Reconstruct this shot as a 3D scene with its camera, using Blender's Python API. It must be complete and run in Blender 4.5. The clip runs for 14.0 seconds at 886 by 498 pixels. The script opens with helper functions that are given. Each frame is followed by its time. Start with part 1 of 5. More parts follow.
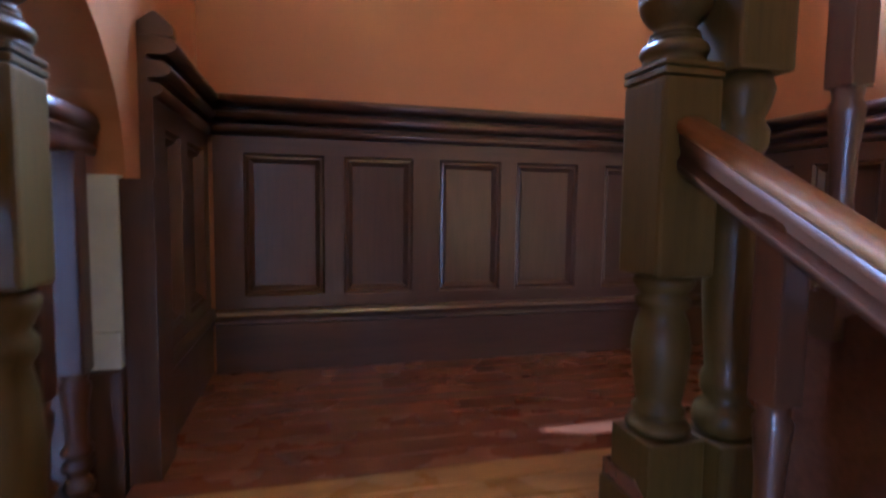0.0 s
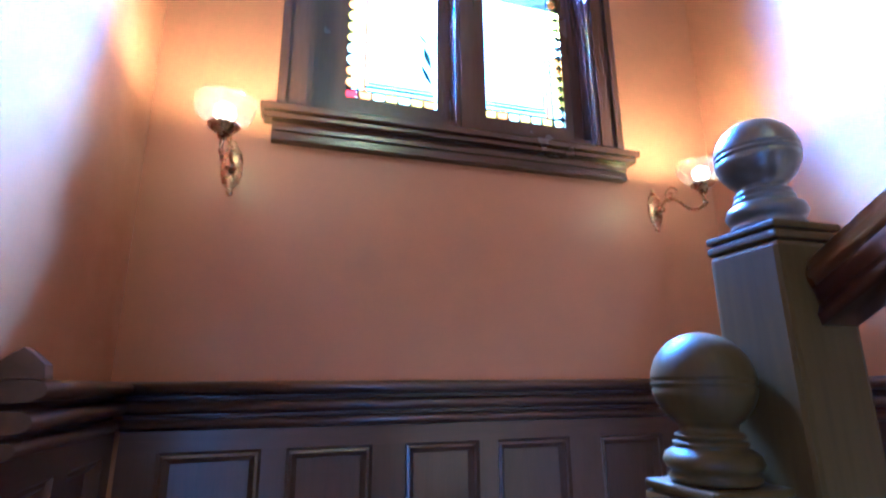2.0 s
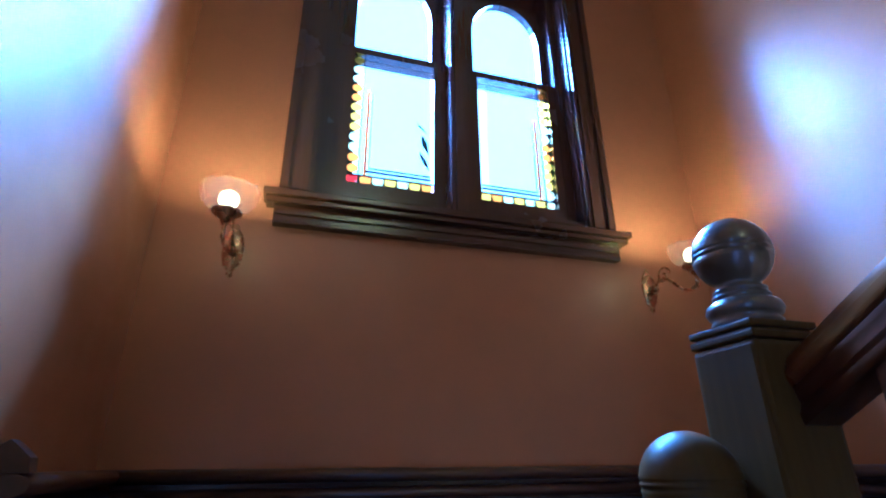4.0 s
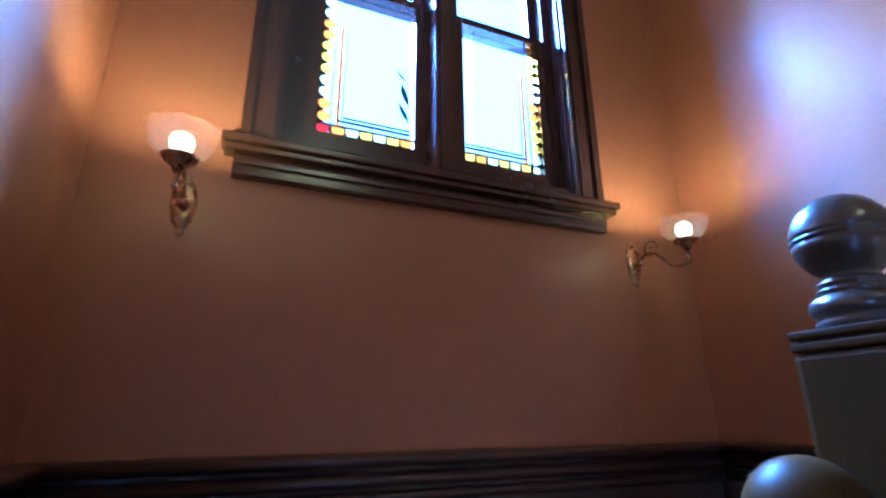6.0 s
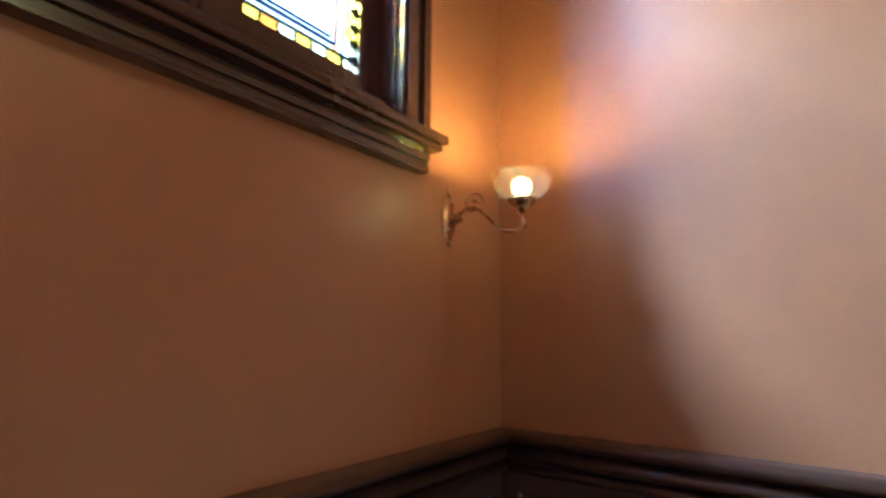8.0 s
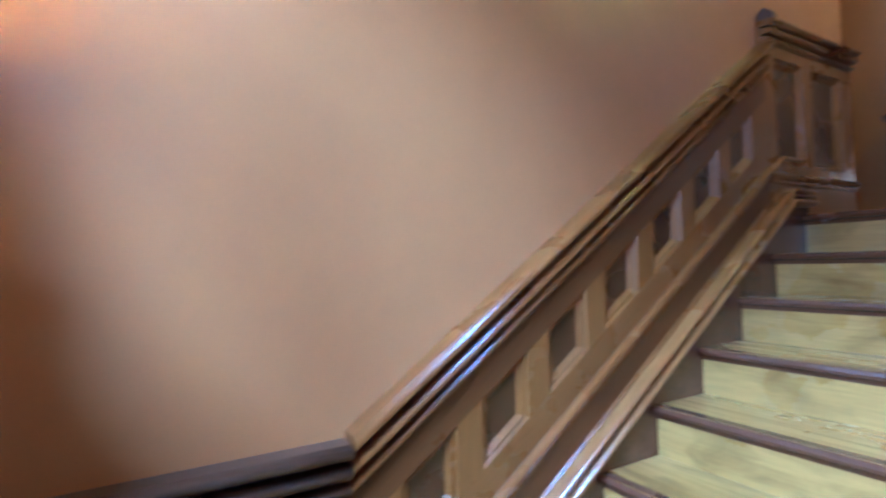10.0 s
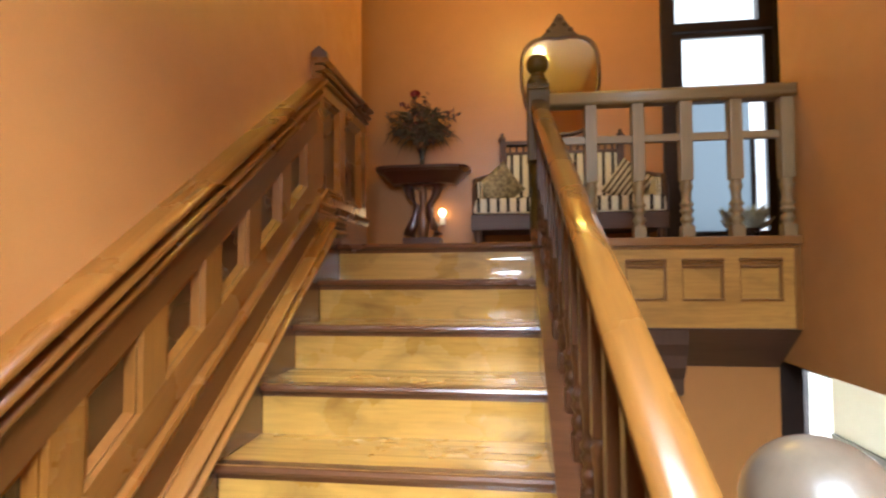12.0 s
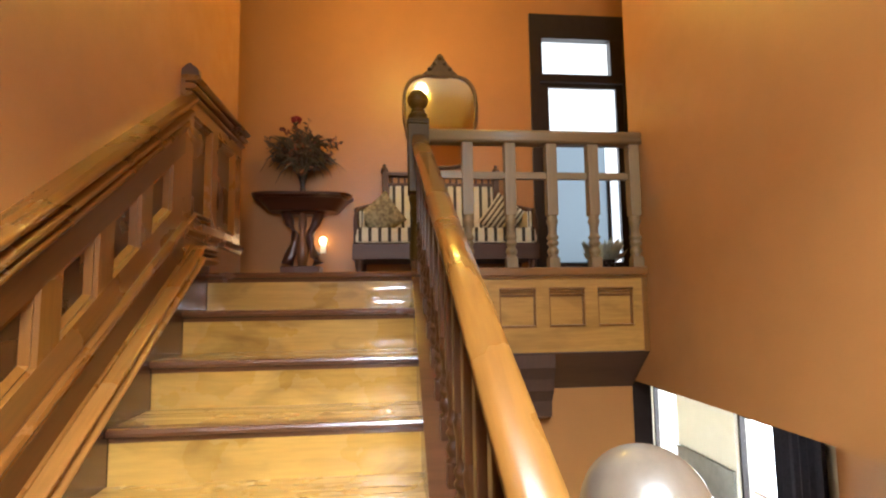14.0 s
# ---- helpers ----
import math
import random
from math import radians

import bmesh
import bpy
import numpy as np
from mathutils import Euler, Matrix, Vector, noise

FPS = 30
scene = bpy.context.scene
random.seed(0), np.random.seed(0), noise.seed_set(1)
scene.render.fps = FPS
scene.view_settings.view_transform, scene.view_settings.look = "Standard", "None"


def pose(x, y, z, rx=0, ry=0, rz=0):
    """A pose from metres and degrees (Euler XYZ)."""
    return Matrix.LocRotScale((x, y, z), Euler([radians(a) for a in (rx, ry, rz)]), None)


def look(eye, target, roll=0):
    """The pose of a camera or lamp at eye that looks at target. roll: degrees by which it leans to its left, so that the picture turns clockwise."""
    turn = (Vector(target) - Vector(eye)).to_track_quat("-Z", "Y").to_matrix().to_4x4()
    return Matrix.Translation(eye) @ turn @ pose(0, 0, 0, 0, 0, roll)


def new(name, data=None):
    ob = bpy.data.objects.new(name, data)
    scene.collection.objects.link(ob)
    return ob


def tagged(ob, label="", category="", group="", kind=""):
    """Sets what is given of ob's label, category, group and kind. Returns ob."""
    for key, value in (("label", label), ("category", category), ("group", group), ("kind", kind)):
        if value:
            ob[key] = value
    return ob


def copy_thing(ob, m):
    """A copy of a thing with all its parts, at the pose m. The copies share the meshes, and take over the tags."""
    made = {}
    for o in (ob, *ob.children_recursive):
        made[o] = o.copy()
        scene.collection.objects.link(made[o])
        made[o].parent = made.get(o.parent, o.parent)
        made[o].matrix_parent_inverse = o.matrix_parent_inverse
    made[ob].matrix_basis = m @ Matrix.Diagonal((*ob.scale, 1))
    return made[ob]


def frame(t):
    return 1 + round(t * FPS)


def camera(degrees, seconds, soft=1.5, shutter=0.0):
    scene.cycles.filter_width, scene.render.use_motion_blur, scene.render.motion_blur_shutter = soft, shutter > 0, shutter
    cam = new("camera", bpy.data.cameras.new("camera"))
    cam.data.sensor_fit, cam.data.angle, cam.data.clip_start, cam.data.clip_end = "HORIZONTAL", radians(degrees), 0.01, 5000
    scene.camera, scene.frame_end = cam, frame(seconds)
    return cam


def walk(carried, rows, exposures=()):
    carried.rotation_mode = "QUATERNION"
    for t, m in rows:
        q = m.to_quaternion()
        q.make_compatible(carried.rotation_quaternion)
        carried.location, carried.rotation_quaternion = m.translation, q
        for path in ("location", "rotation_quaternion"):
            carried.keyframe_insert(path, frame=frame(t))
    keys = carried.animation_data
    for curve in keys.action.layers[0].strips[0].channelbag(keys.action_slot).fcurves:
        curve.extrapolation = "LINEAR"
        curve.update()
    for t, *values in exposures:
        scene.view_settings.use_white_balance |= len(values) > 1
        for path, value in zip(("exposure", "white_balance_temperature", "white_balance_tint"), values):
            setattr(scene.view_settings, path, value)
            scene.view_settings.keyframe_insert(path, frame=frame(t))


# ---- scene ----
cam = camera(81.0, 14.0, soft=2.2, shutter=0.5)
PATH = [
    (0, (-1.86, 1.414, -1.015), (-1.365, 3.346, -1.169), 0.7),
    (0.5, (-1.823, 1.548, -0.901), (-1.275, 3.472, -0.916), 0.9),
    (1, (-1.799, 1.615, -0.736), (-1.226, 3.528, -0.639), 0.1),
    (1.5, (-1.802, 1.663, -0.683), (-1.196, 3.537, -0.332), -0.3),
    (2, (-1.758, 1.653, -0.643), (-1.202, 3.506, -0.137), -0.5),
    (2.5, (-1.75, 1.629, -0.618), (-1.213, 3.45, 0.011), -0.6),
    (3, (-1.748, 1.607, -0.606), (-1.227, 3.382, 0.155), -0.6),
    (5.5, (-1.781, 1.692, -0.637), (-1.191, 3.445, 0.126), 0.4),
    (6, (-1.822, 1.818, -0.541), (-1.078, 3.565, 0.087), -0.5),
    (6.5, (-1.746, 1.951, -0.521), (-0.875, 3.653, 0.093), -1.2),
    (7, (-1.722, 2.081, -0.365), (-0.653, 3.702, 0.112), -0.1),
    (7.2, (-1.688, 2.128, -0.352), (-0.561, 3.717, 0.102), 0.2),
    (9.5, (-1.435, 2.857, -0.201), (0.496, 2.345, -0.118), -0.3),
    (10, (-1.252, 2.747, -0.184), (0.468, 1.728, -0.129), -1.5),
    (10.5, (-1.081, 2.629, -0.167), (0.287, 1.173, -0.068), -1.2),
    (11, (-0.926, 2.571, -0.168), (0.003, 0.803, -0.054), -1.2),
    (11.5, (-0.868, 2.612, -0.137), (-0.347, 0.681, -0.06), -0.4),
    (12, (-0.884, 2.631, -0.14), (-0.637, 0.648, -0.057), -0.4),
    (12.5, (-0.886, 2.653, -0.139), (-0.843, 0.656, -0.031), -0.3),
    (13, (-0.897, 2.669, -0.141), (-0.986, 0.675, -0.007), -0.5),
    (13.5, (-0.895, 2.664, -0.142), (-1.07, 0.679, 0.02), -0.6),
    (14, (-0.902, 2.641, -0.141), (-1.101, 0.66, 0.05), -0.8),
]
walk(cam, [(t, look(eye, target, roll)) for t, eye, target, roll in PATH],
     [(0, 0.9, 3800, 18), (0.5, 0.9, 3500, 18), (1.0, 1.0, 3250, 14), (2.0, 1.05, 2950, 12), (3.2, 0.12, 2900, 10), (5.3, -0.75, 3250, 14), (6.0, -0.43, 3080, 15), (7.2, -0.1, 3400, 14), (9.3, 0.25, 3700, 0), (10.2, 0.25, 3250, 2), (10.9, 0.25, 3450, 0), (11.6, 0.38, 5200, 8), (12.5, 0.46, 6200, 12), (14.0, 0.48, 6200, 12)])

# ---- world, sun, lights ----
world = bpy.data.worlds.new("sky")
scene.world = world
world.use_nodes = True
wn = world.node_tree.nodes
sky = wn.new("ShaderNodeTexSky")
sky.sky_type = "NISHITA"
sky.sun_disc = False
sky.sun_elevation = radians(73)
sky.sun_rotation = radians(-22)
wn["Background"].inputs["Strength"].default_value = 0.12
world.node_tree.links.new(sky.outputs[0], wn["Background"].inputs["Color"])


def lamp(name, kind, m, energy, color, **more):
    data = bpy.data.lights.new(name, kind)
    data.energy, data.color = energy, color
    ob = new(name, data)
    ob.matrix_world = m
    if kind == "AREA":
        data.shape, data.size, data.size_y = "RECTANGLE", more["w"], more["h"]
    elif kind == "SUN":
        data.angle = more["angle"]
    else:
        data.shadow_soft_size = more["r"]
    return ob


WARM = (1.0, 0.62, 0.28)
sun = lamp("sun", "SUN", look((-1.96, 4.80, 5.50), (-1.16, 2.80, -1.62)), 5.0, (1.0, 0.95, 0.85), angle=radians(0.6))
# daylight that the stair window lets in
for bx, by, tx, ty, power in ((-1.36, 3.72, 0.05, 2.15, 24.0), (-0.86, 3.60, -2.24, 1.00, 41.0)):
    lamp("window_daylight", "AREA", look((bx, by, 1.15), (tx, ty, 0.70)), power, (0.86, 0.92, 1.0), w=0.48, h=1.2).data.spread = radians(100)
# bright sky above the roofs across the way
lamp("high_sky", "AREA", look((-1.13, 5.75, 3.42), (-1.13, 3.45, 2.30)), 6600.0, (0.90, 0.94, 1.0), w=5.5, h=1.1)
# daylight at the glazed door upstairs and at the bay downstairs
lamp("door_daylight", "AREA", look((-2.62, -1.95, 1.2), (-2.62, 2, 1.0)), 3.0, (0.92, 0.96, 1.0), w=0.8, h=2.0)
for wy, ww in ((-5.06, 0.7), (-2.90, 0.45)):
    lamp("bay_daylight", "AREA", look((-5.03, wy, -1.75), (-3.2, wy + 0.6, -2.9)), 105.0, (0.90, 0.96, 1.0), w=ww, h=1.8).data.spread = radians(115)
# bulbs of the wall lamps, the stairwell chandelier and the night light
for bx in (-1.973, -0.275):
    up = lamp("wall_lamp_bulb", "SPOT", pose(bx, 3.145, 0.15, 180), 27.0, (1.0, 0.52, 0.0), r=0.03)
    up.data.spot_size, up.data.spot_blend = radians(172), 0.7
    lamp("wall_lamp_bulb", "POINT", pose(bx, 3.145, 0.15), 0.6, (1.0, 0.50, 0.0), r=0.03)
for bx in (-1.25, -0.95):
    lamp("chandelier_bulb", "POINT", pose(bx, -0.50, 2.12), 18.0, (1.0, 0.60, 0.05), r=0.06)
lamp("night_light_bulb", "POINT", pose(-0.34, -1.69, 0.34), 0.45, WARM, r=0.02)


# ---- materials ----
def mat(name):
    m = bpy.data.materials.new(name)
    m.use_nodes = True
    return m, m.node_tree.nodes, m.node_tree.links, m.node_tree.nodes["Principled BSDF"]


def mixed(n, l, fac, a, b):
    x = n.new("ShaderNodeMix")
    x.data_type = "RGBA"
    l.new(fac, x.inputs["Factor"])
    for slot, v in ((6, a), (7, b)):
        if isinstance(v, tuple):
            x.inputs[slot].default_value = (*v, 1)
        else:
            l.new(v, x.inputs[slot])
    return x.outputs[2]


def noisy(n, l, co, scale, detail=4, stretch=(1, 1, 1), swirl=0.0):
    mp = n.new("ShaderNodeMapping")
    mp.inputs["Scale"].default_value = stretch
    l.new(co, mp.inputs["Vector"])
    t = n.new("ShaderNodeTexNoise")
    t.inputs["Scale"].default_value = scale
    t.inputs["Detail"].default_value = detail
    t.inputs["Distortion"].default_value = swirl
    l.new(mp.outputs[0], t.inputs["Vector"])
    return t.outputs["Fac"]


def ramped(n, l, fac, lo, hi):
    r = n.new("ShaderNodeMapRange")
    r.inputs["From Min"].default_value, r.inputs["From Max"].default_value = lo, hi
    l.new(fac, r.inputs["Value"])
    return r.outputs[0]


def bumped(n, l, p, height, strength, dist=0.002):
    b = n.new("ShaderNodeBump")
    b.inputs["Strength"].default_value, b.inputs["Distance"].default_value = strength, dist
    l.new(height, b.inputs["Height"])
    l.new(b.outputs[0], p.inputs["Normal"])


def plaster(name, base, second, rough=0.42):
    m, n, l, p = mat(name)
    co = n.new("ShaderNodeTexCoord").outputs["Object"]
    big = ramped(n, l, noisy(n, l, co, 1.3, 3), 0.35, 0.7)
    fine = noisy(n, l, co, 130, 3)
    mid = ramped(n, l, noisy(n, l, co, 9, 5), 0.3, 0.75)
    c = mixed(n, l, big, base, second)
    c = mixed(n, l, ramped(n, l, mid, 0.0, 6.0), c, tuple(0.75 * v for v in base))
    l.new(c, p.inputs["Base Color"])
    l.new(ramped_to(n, l, mid, rough - 0.05, rough + 0.07), p.inputs["Roughness"])
    p.inputs["Specular IOR Level"].default_value = 0.5
    bumped(n, l, p, fine, 0.15, 0.0012)
    return m


def ramped_to(n, l, fac, lo, hi):
    r = n.new("ShaderNodeMapRange")
    r.inputs["To Min"].default_value, r.inputs["To Max"].default_value = lo, hi
    l.new(fac, r.inputs["Value"])
    return r.outputs[0]


def wood(name, dark, light, along, rough=0.3, coat=0.35, flame=0.0, tilt=0.0, varnish=0.19, ripple=0.0, shine=0.5):
    """Varnished wood with its grain along one axis (0, 1 or 2)."""
    m, n, l, p = mat(name)
    co = n.new("ShaderNodeTexCoord").outputs["Object"]
    rnd = n.new("ShaderNodeObjectInfo").outputs["Random"]
    shift = n.new("ShaderNodeVectorMath")
    shift.operation = "MULTIPLY_ADD"
    shift.inputs[1].default_value = (1, 1, 1)
    cb = n.new("ShaderNodeCombineXYZ")
    for i in range(3):
        mu = n.new("ShaderNodeMath")
        mu.operation = "MULTIPLY"
        mu.inputs[1].default_value = 7.0 + 3 * i
        l.new(rnd, mu.inputs[0])
        l.new(mu.outputs[0], cb.inputs[i])
    l.new(co, shift.inputs[0])
    l.new(cb.outputs[0], shift.inputs[2])
    v = shift.outputs[0]
    if tilt:
        turn = n.new("ShaderNodeMapping")
        turn.inputs["Rotation"].default_value = (radians(tilt), 0, 0)
        l.new(v, turn.inputs["Vector"])
        v = turn.outputs[0]
    st = [1.0, 1.0, 1.0]
    st[along] = 0.07
    st2 = [1.0, 1.0, 1.0]
    st2[along] = 0.10
    grain = noisy(n, l, v, 95, 5, st)
    band = ramped(n, l, noisy(n, l, v, 11, 5, st2), 0.2, 0.85)
    wear = ramped(n, l, noisy(n, l, v, 3.5, 6), 0.15, 0.9)
    c = mixed(n, l, band, dark, light)
    c = mixed(n, l, ramped(n, l, grain, 0.40, 1.4), c, tuple(0.55 * x for x in dark))
    if flame:
        blot = ramped(n, l, noisy(n, l, v, 9, 5, (0.40, 1, 1), 0.9), 0.48, 0.72)
        fm = n.new("ShaderNodeMath")
        fm.operation = "MULTIPLY"
        fm.inputs[1].default_value = flame
        l.new(blot, fm.inputs[0])
        c = mixed(n, l, fm.outputs[0], c, tuple(0.5 * x for x in dark))
    l.new(c, p.inputs["Base Color"])
    l.new(ramped_to(n, l, wear, rough - 0.06, rough + 0.12), p.inputs["Roughness"])
    p.inputs["Coat Weight"].default_value = coat
    p.inputs["Specular IOR Level"].default_value = shine
    p.inputs["Coat Roughness"].default_value = varnish
    bumped(n, l, p, grain, 0.12, 0.001)
    if ripple:
        st3 = [1.0, 1.0, 1.0]
        st3[along] = 0.05
        rb_ = n.new("ShaderNodeBump")
        rb_.inputs["Strength"].default_value, rb_.inputs["Distance"].default_value = 1.0, ripple
        l.new(noisy(n, l, v, 24, 1, st3), rb_.inputs["Height"])
        l.new(rb_.outputs[0], p.inputs["Coat Normal"])
    return m


def simple(name, base, rough, metal=0.0, vary=0.25, scale=20, bump=0.1):
    m, n, l, p = mat(name)
    co = n.new("ShaderNodeTexCoord").outputs["Object"]
    t = noisy(n, l, co, scale, 5)
    c = mixed(n, l, ramped(n, l, t, 0.3, 0.7), base, tuple(v * (1 - vary) for v in base))
    l.new(c, p.inputs["Base Color"])
    l.new(ramped_to(n, l, t, max(0.02, rough - 0.08), rough + 0.1), p.inputs["Roughness"])
    p.inputs["Metallic"].default_value = metal
    if bump:
        bumped(n, l, p, t, bump, 0.001)
    return m


def glowing(name, color, strength):
    m, n, l, p = mat(name)
    n.remove(p)
    e = n.new("ShaderNodeEmission")
    e.inputs[0].default_value, e.inputs[1].default_value = (*color, 1), strength
    l.new(e.outputs[0], n["Material Output"].inputs[0])
    return m


def pane_glass(name, tint, gloss=0.12, cloudy=0.0):
    m, n, l, p = mat(name)
    n.remove(p)
    t = n.new("ShaderNodeBsdfTransparent")
    t.inputs[0].default_value = (*tint, 1)
    g = n.new("ShaderNodeBsdfGlossy")
    g.inputs["Roughness"].default_value = 0.08
    x = n.new("ShaderNodeMixShader")
    x.inputs[0].default_value = gloss
    l.new(t.outputs[0], x.inputs[1])
    l.new(g.outputs[0], x.inputs[2])
    out = x.outputs[0]
    if cloudy:
        d = n.new("ShaderNodeBsdfTranslucent")
        d.inputs[0].default_value = (*tint, 1)
        y = n.new("ShaderNodeMixShader")
        y.inputs[0].default_value = cloudy
        l.new(out, y.inputs[1])
        l.new(d.outputs[0], y.inputs[2])
        out = y.outputs[0]
    l.new(out, n["Material Output"].inputs[0])
    return m


M_WALL = plaster("terracotta_paint", (0.42, 0.185, 0.050), (0.38, 0.165, 0.043), 0.39)
M_CREAM = plaster("cream_paint", (0.80, 0.78, 0.64), (0.76, 0.74, 0.60), 0.5)
M_CEIL = plaster("ceiling_paint", (0.82, 0.79, 0.70), (0.78, 0.74, 0.64), 0.6)
M_DARK = [wood("dark_oak_%s" % "xyz"[i], (0.062, 0.032, 0.020), (0.105, 0.056, 0.032), i, 0.30, 0.4) for i in range(3)]
M_OAK = [wood("stair_oak_%s" % "xyz"[i], (0.165, 0.061, 0.008), (0.235, 0.090, 0.013), i, 0.26, 0.4) for i in range(3)]
M_NEWEL = wood("newel_oak", (0.056, 0.030, 0.004), (0.094, 0.052, 0.006), 2, 0.45, 0.06, 0.0, 0.0, 0.2, 0.0, 0.12)
M_OAKS = wood("sloping_oak", (0.165, 0.060, 0.009), (0.220, 0.083, 0.013), 1, 0.26, 0.35, 0, 34.6)
M_RAIL = [wood("honey_rail_%s" % "xyz"[i], (0.16, 0.060, 0.009), (0.28, 0.122, 0.022), i, 0.32, 0.3) for i in range(3)]
M_RAILS = wood("sloping_rail", (0.13, 0.048, 0.007), (0.22, 0.098, 0.017), 1, 0.24, 0.7, 0, 30.5, 0.08)
M_RAILLOW = wood("worn_rail", (0.14, 0.056, 0.006), (0.23, 0.100, 0.012), 1, 0.6, 0.0, 0, 0, 0.3, 0.0, 0.15)
# Paler copy of the sloping oak: the highlight along the beads is painted in.
M_SLOPEMOULD = wood("sloping_mould", (0.25, 0.100, 0.018), (0.34, 0.145, 0.028), 1, 0.26, 0.4, 0, 34.6)
# Brighter than the rail wood: daylight on the gallery front is put into the colour.
M_FASCIA = [wood("honey_fascia_%s" % "xyz"[i], (0.38, 0.185, 0.035), (0.56, 0.30, 0.060), i, 0.32, 0.4, 0.5) for i in range(3)]
M_TREAD = wood("maple_tread", (0.40, 0.206, 0.036), (0.56, 0.335, 0.072), 0, 0.26, 1.0, 0.80, 0, 0.06, 0.009)
M_NOSE = wood("dark_nosing", (0.090, 0.033, 0.014), (0.145, 0.060, 0.024), 0, 0.22, 0.6)
# Stair oak darkened: the shade in the recessed panels is put into the colour.
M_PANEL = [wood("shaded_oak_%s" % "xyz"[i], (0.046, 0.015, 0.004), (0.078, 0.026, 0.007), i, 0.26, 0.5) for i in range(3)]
# Darker than the stair oak: shade on the balusters is put into this colour.
M_BALUSTER = wood("baluster_oak", (0.058, 0.021, 0.006), (0.095, 0.037, 0.011), 2, 0.36, 0.22)
# Sloping oak darkened: shade on the top rail and skirting is put in.
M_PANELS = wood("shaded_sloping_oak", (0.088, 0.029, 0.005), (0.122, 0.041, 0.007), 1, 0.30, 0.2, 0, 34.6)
M_GALLERY = [wood("gallery_oak_%s" % "xyz"[i], (0.170, 0.108, 0.040), (0.250, 0.162, 0.064), i, 0.5, 0.05) for i in range(3)]
M_GREYBALL = wood("grey_ball_oak", (0.070, 0.055, 0.037), (0.130, 0.104, 0.075), 2, 0.30, 0.8, 0.3, 0.0, 0.12)
M_FLOOR = wood("red_oak_boards", (0.17, 0.058, 0.022), (0.23, 0.085, 0.03), 0, 0.25, 0.5, 0.2)
M_FRAME = [wood("window_mahogany_%s" % "xyz"[i], (0.050, 0.020, 0.016), (0.066, 0.027, 0.021), i, 0.22, 0.6) for i in range(3)]
M_BLACK = simple("black_brown_paint", (0.025, 0.016, 0.013), 0.32, 0, 0.3, 15)
M_BRASS = simple("aged_brass", (0.62, 0.40, 0.13), 0.26, 1.0, 0.35, 40)
M_LEAD = simple("lead_came", (0.05, 0.05, 0.055), 0.5, 0.6, 0.3, 60)
M_CLEAR = pane_glass("clear_glass", (0.96, 0.98, 1.0))
M_YELLOW = pane_glass("yellow_glass", (1.0, 0.80, 0.10))
M_AMBER = pane_glass("amber_glass", (0.95, 0.55, 0.06))
M_RED = pane_glass("red_glass", (0.85, 0.10, 0.07))
M_PALE = pane_glass("pale_straw_glass", (1.0, 0.95, 0.62))
M_FROST = pane_glass("frosted_glass", (0.95, 0.96, 0.95), 0.06, 0.35)
M_SKY = glowing("bright_sky", (1.0, 0.96, 0.90), 5.0)
M_SKY2 = glowing("bright_garden", (0.93, 0.97, 1.0), 8.0)
M_BULB = glowing("lit_bulb", (1.0, 0.74, 0.22), 13.0)
M_NIGHT = glowing("night_bulb", (1.0, 0.72, 0.35), 9.0)
M_MIRROR = simple("mirror_silver", (0.9, 0.9, 0.88), 0.02, 1.0, 0.02, 3, 0)
M_CLOTH = simple("white_cloth", (0.75, 0.73, 0.68), 0.9, 0, 0.1, 60, 0.3)
M_CREAMCLOTH = simple("cream_upholstery", (0.66, 0.60, 0.44), 0.85, 0, 0.15, 90, 0.3)
M_STRIPE = simple("black_stripe", (0.03, 0.025, 0.02), 0.85, 0, 0.2, 90, 0.3)
M_LEAF = simple("dried_leaf", (0.095, 0.055, 0.034), 0.7, 0, 0.4, 30, 0.2)
M_TWIG = simple("dried_twig", (0.10, 0.055, 0.03), 0.8, 0, 0.4, 40, 0.2)
M_ROSE = simple("red_rose", (0.28, 0.015, 0.02), 0.6, 0, 0.4, 40, 0.2)
M_VASE = simple("dark_vase", (0.03, 0.025, 0.022), 0.25, 0, 0.3, 30, 0.1)
# Pale grey imitates the daylight that falls on the jamb face.
M_DAYLITJAMB = simple("daylit_jamb", (0.62, 0.64, 0.64), 0.35, 0, 0.12, 14)
M_WHITE = simple("white_plastic", (0.75, 0.73, 0.68), 0.4, 0, 0.05, 20, 0)

M_SHADE = pane_glass("lamp_shade_glass", (1.0, 0.90, 0.66), 0.07, 0.03)


# ---- mesh helpers ----
def box(bm, x0, x1, y0, y1, z0, z1, bev=0.0):
    r = bmesh.ops.create_cube(bm, size=1.0, matrix=Matrix.Translation(((x0 + x1) / 2, (y0 + y1) / 2, (z0 + z1) / 2)) @ Matrix.Diagonal((abs(x1 - x0), abs(y1 - y0), abs(z1 - z0), 1)))
    if bev:
        vs = r["verts"]
        es = list({e for v in vs for e in v.link_edges})
        bmesh.ops.bevel(bm, geom=es, offset=bev, segments=2, profile=0.6, affect="EDGES")
    return bm


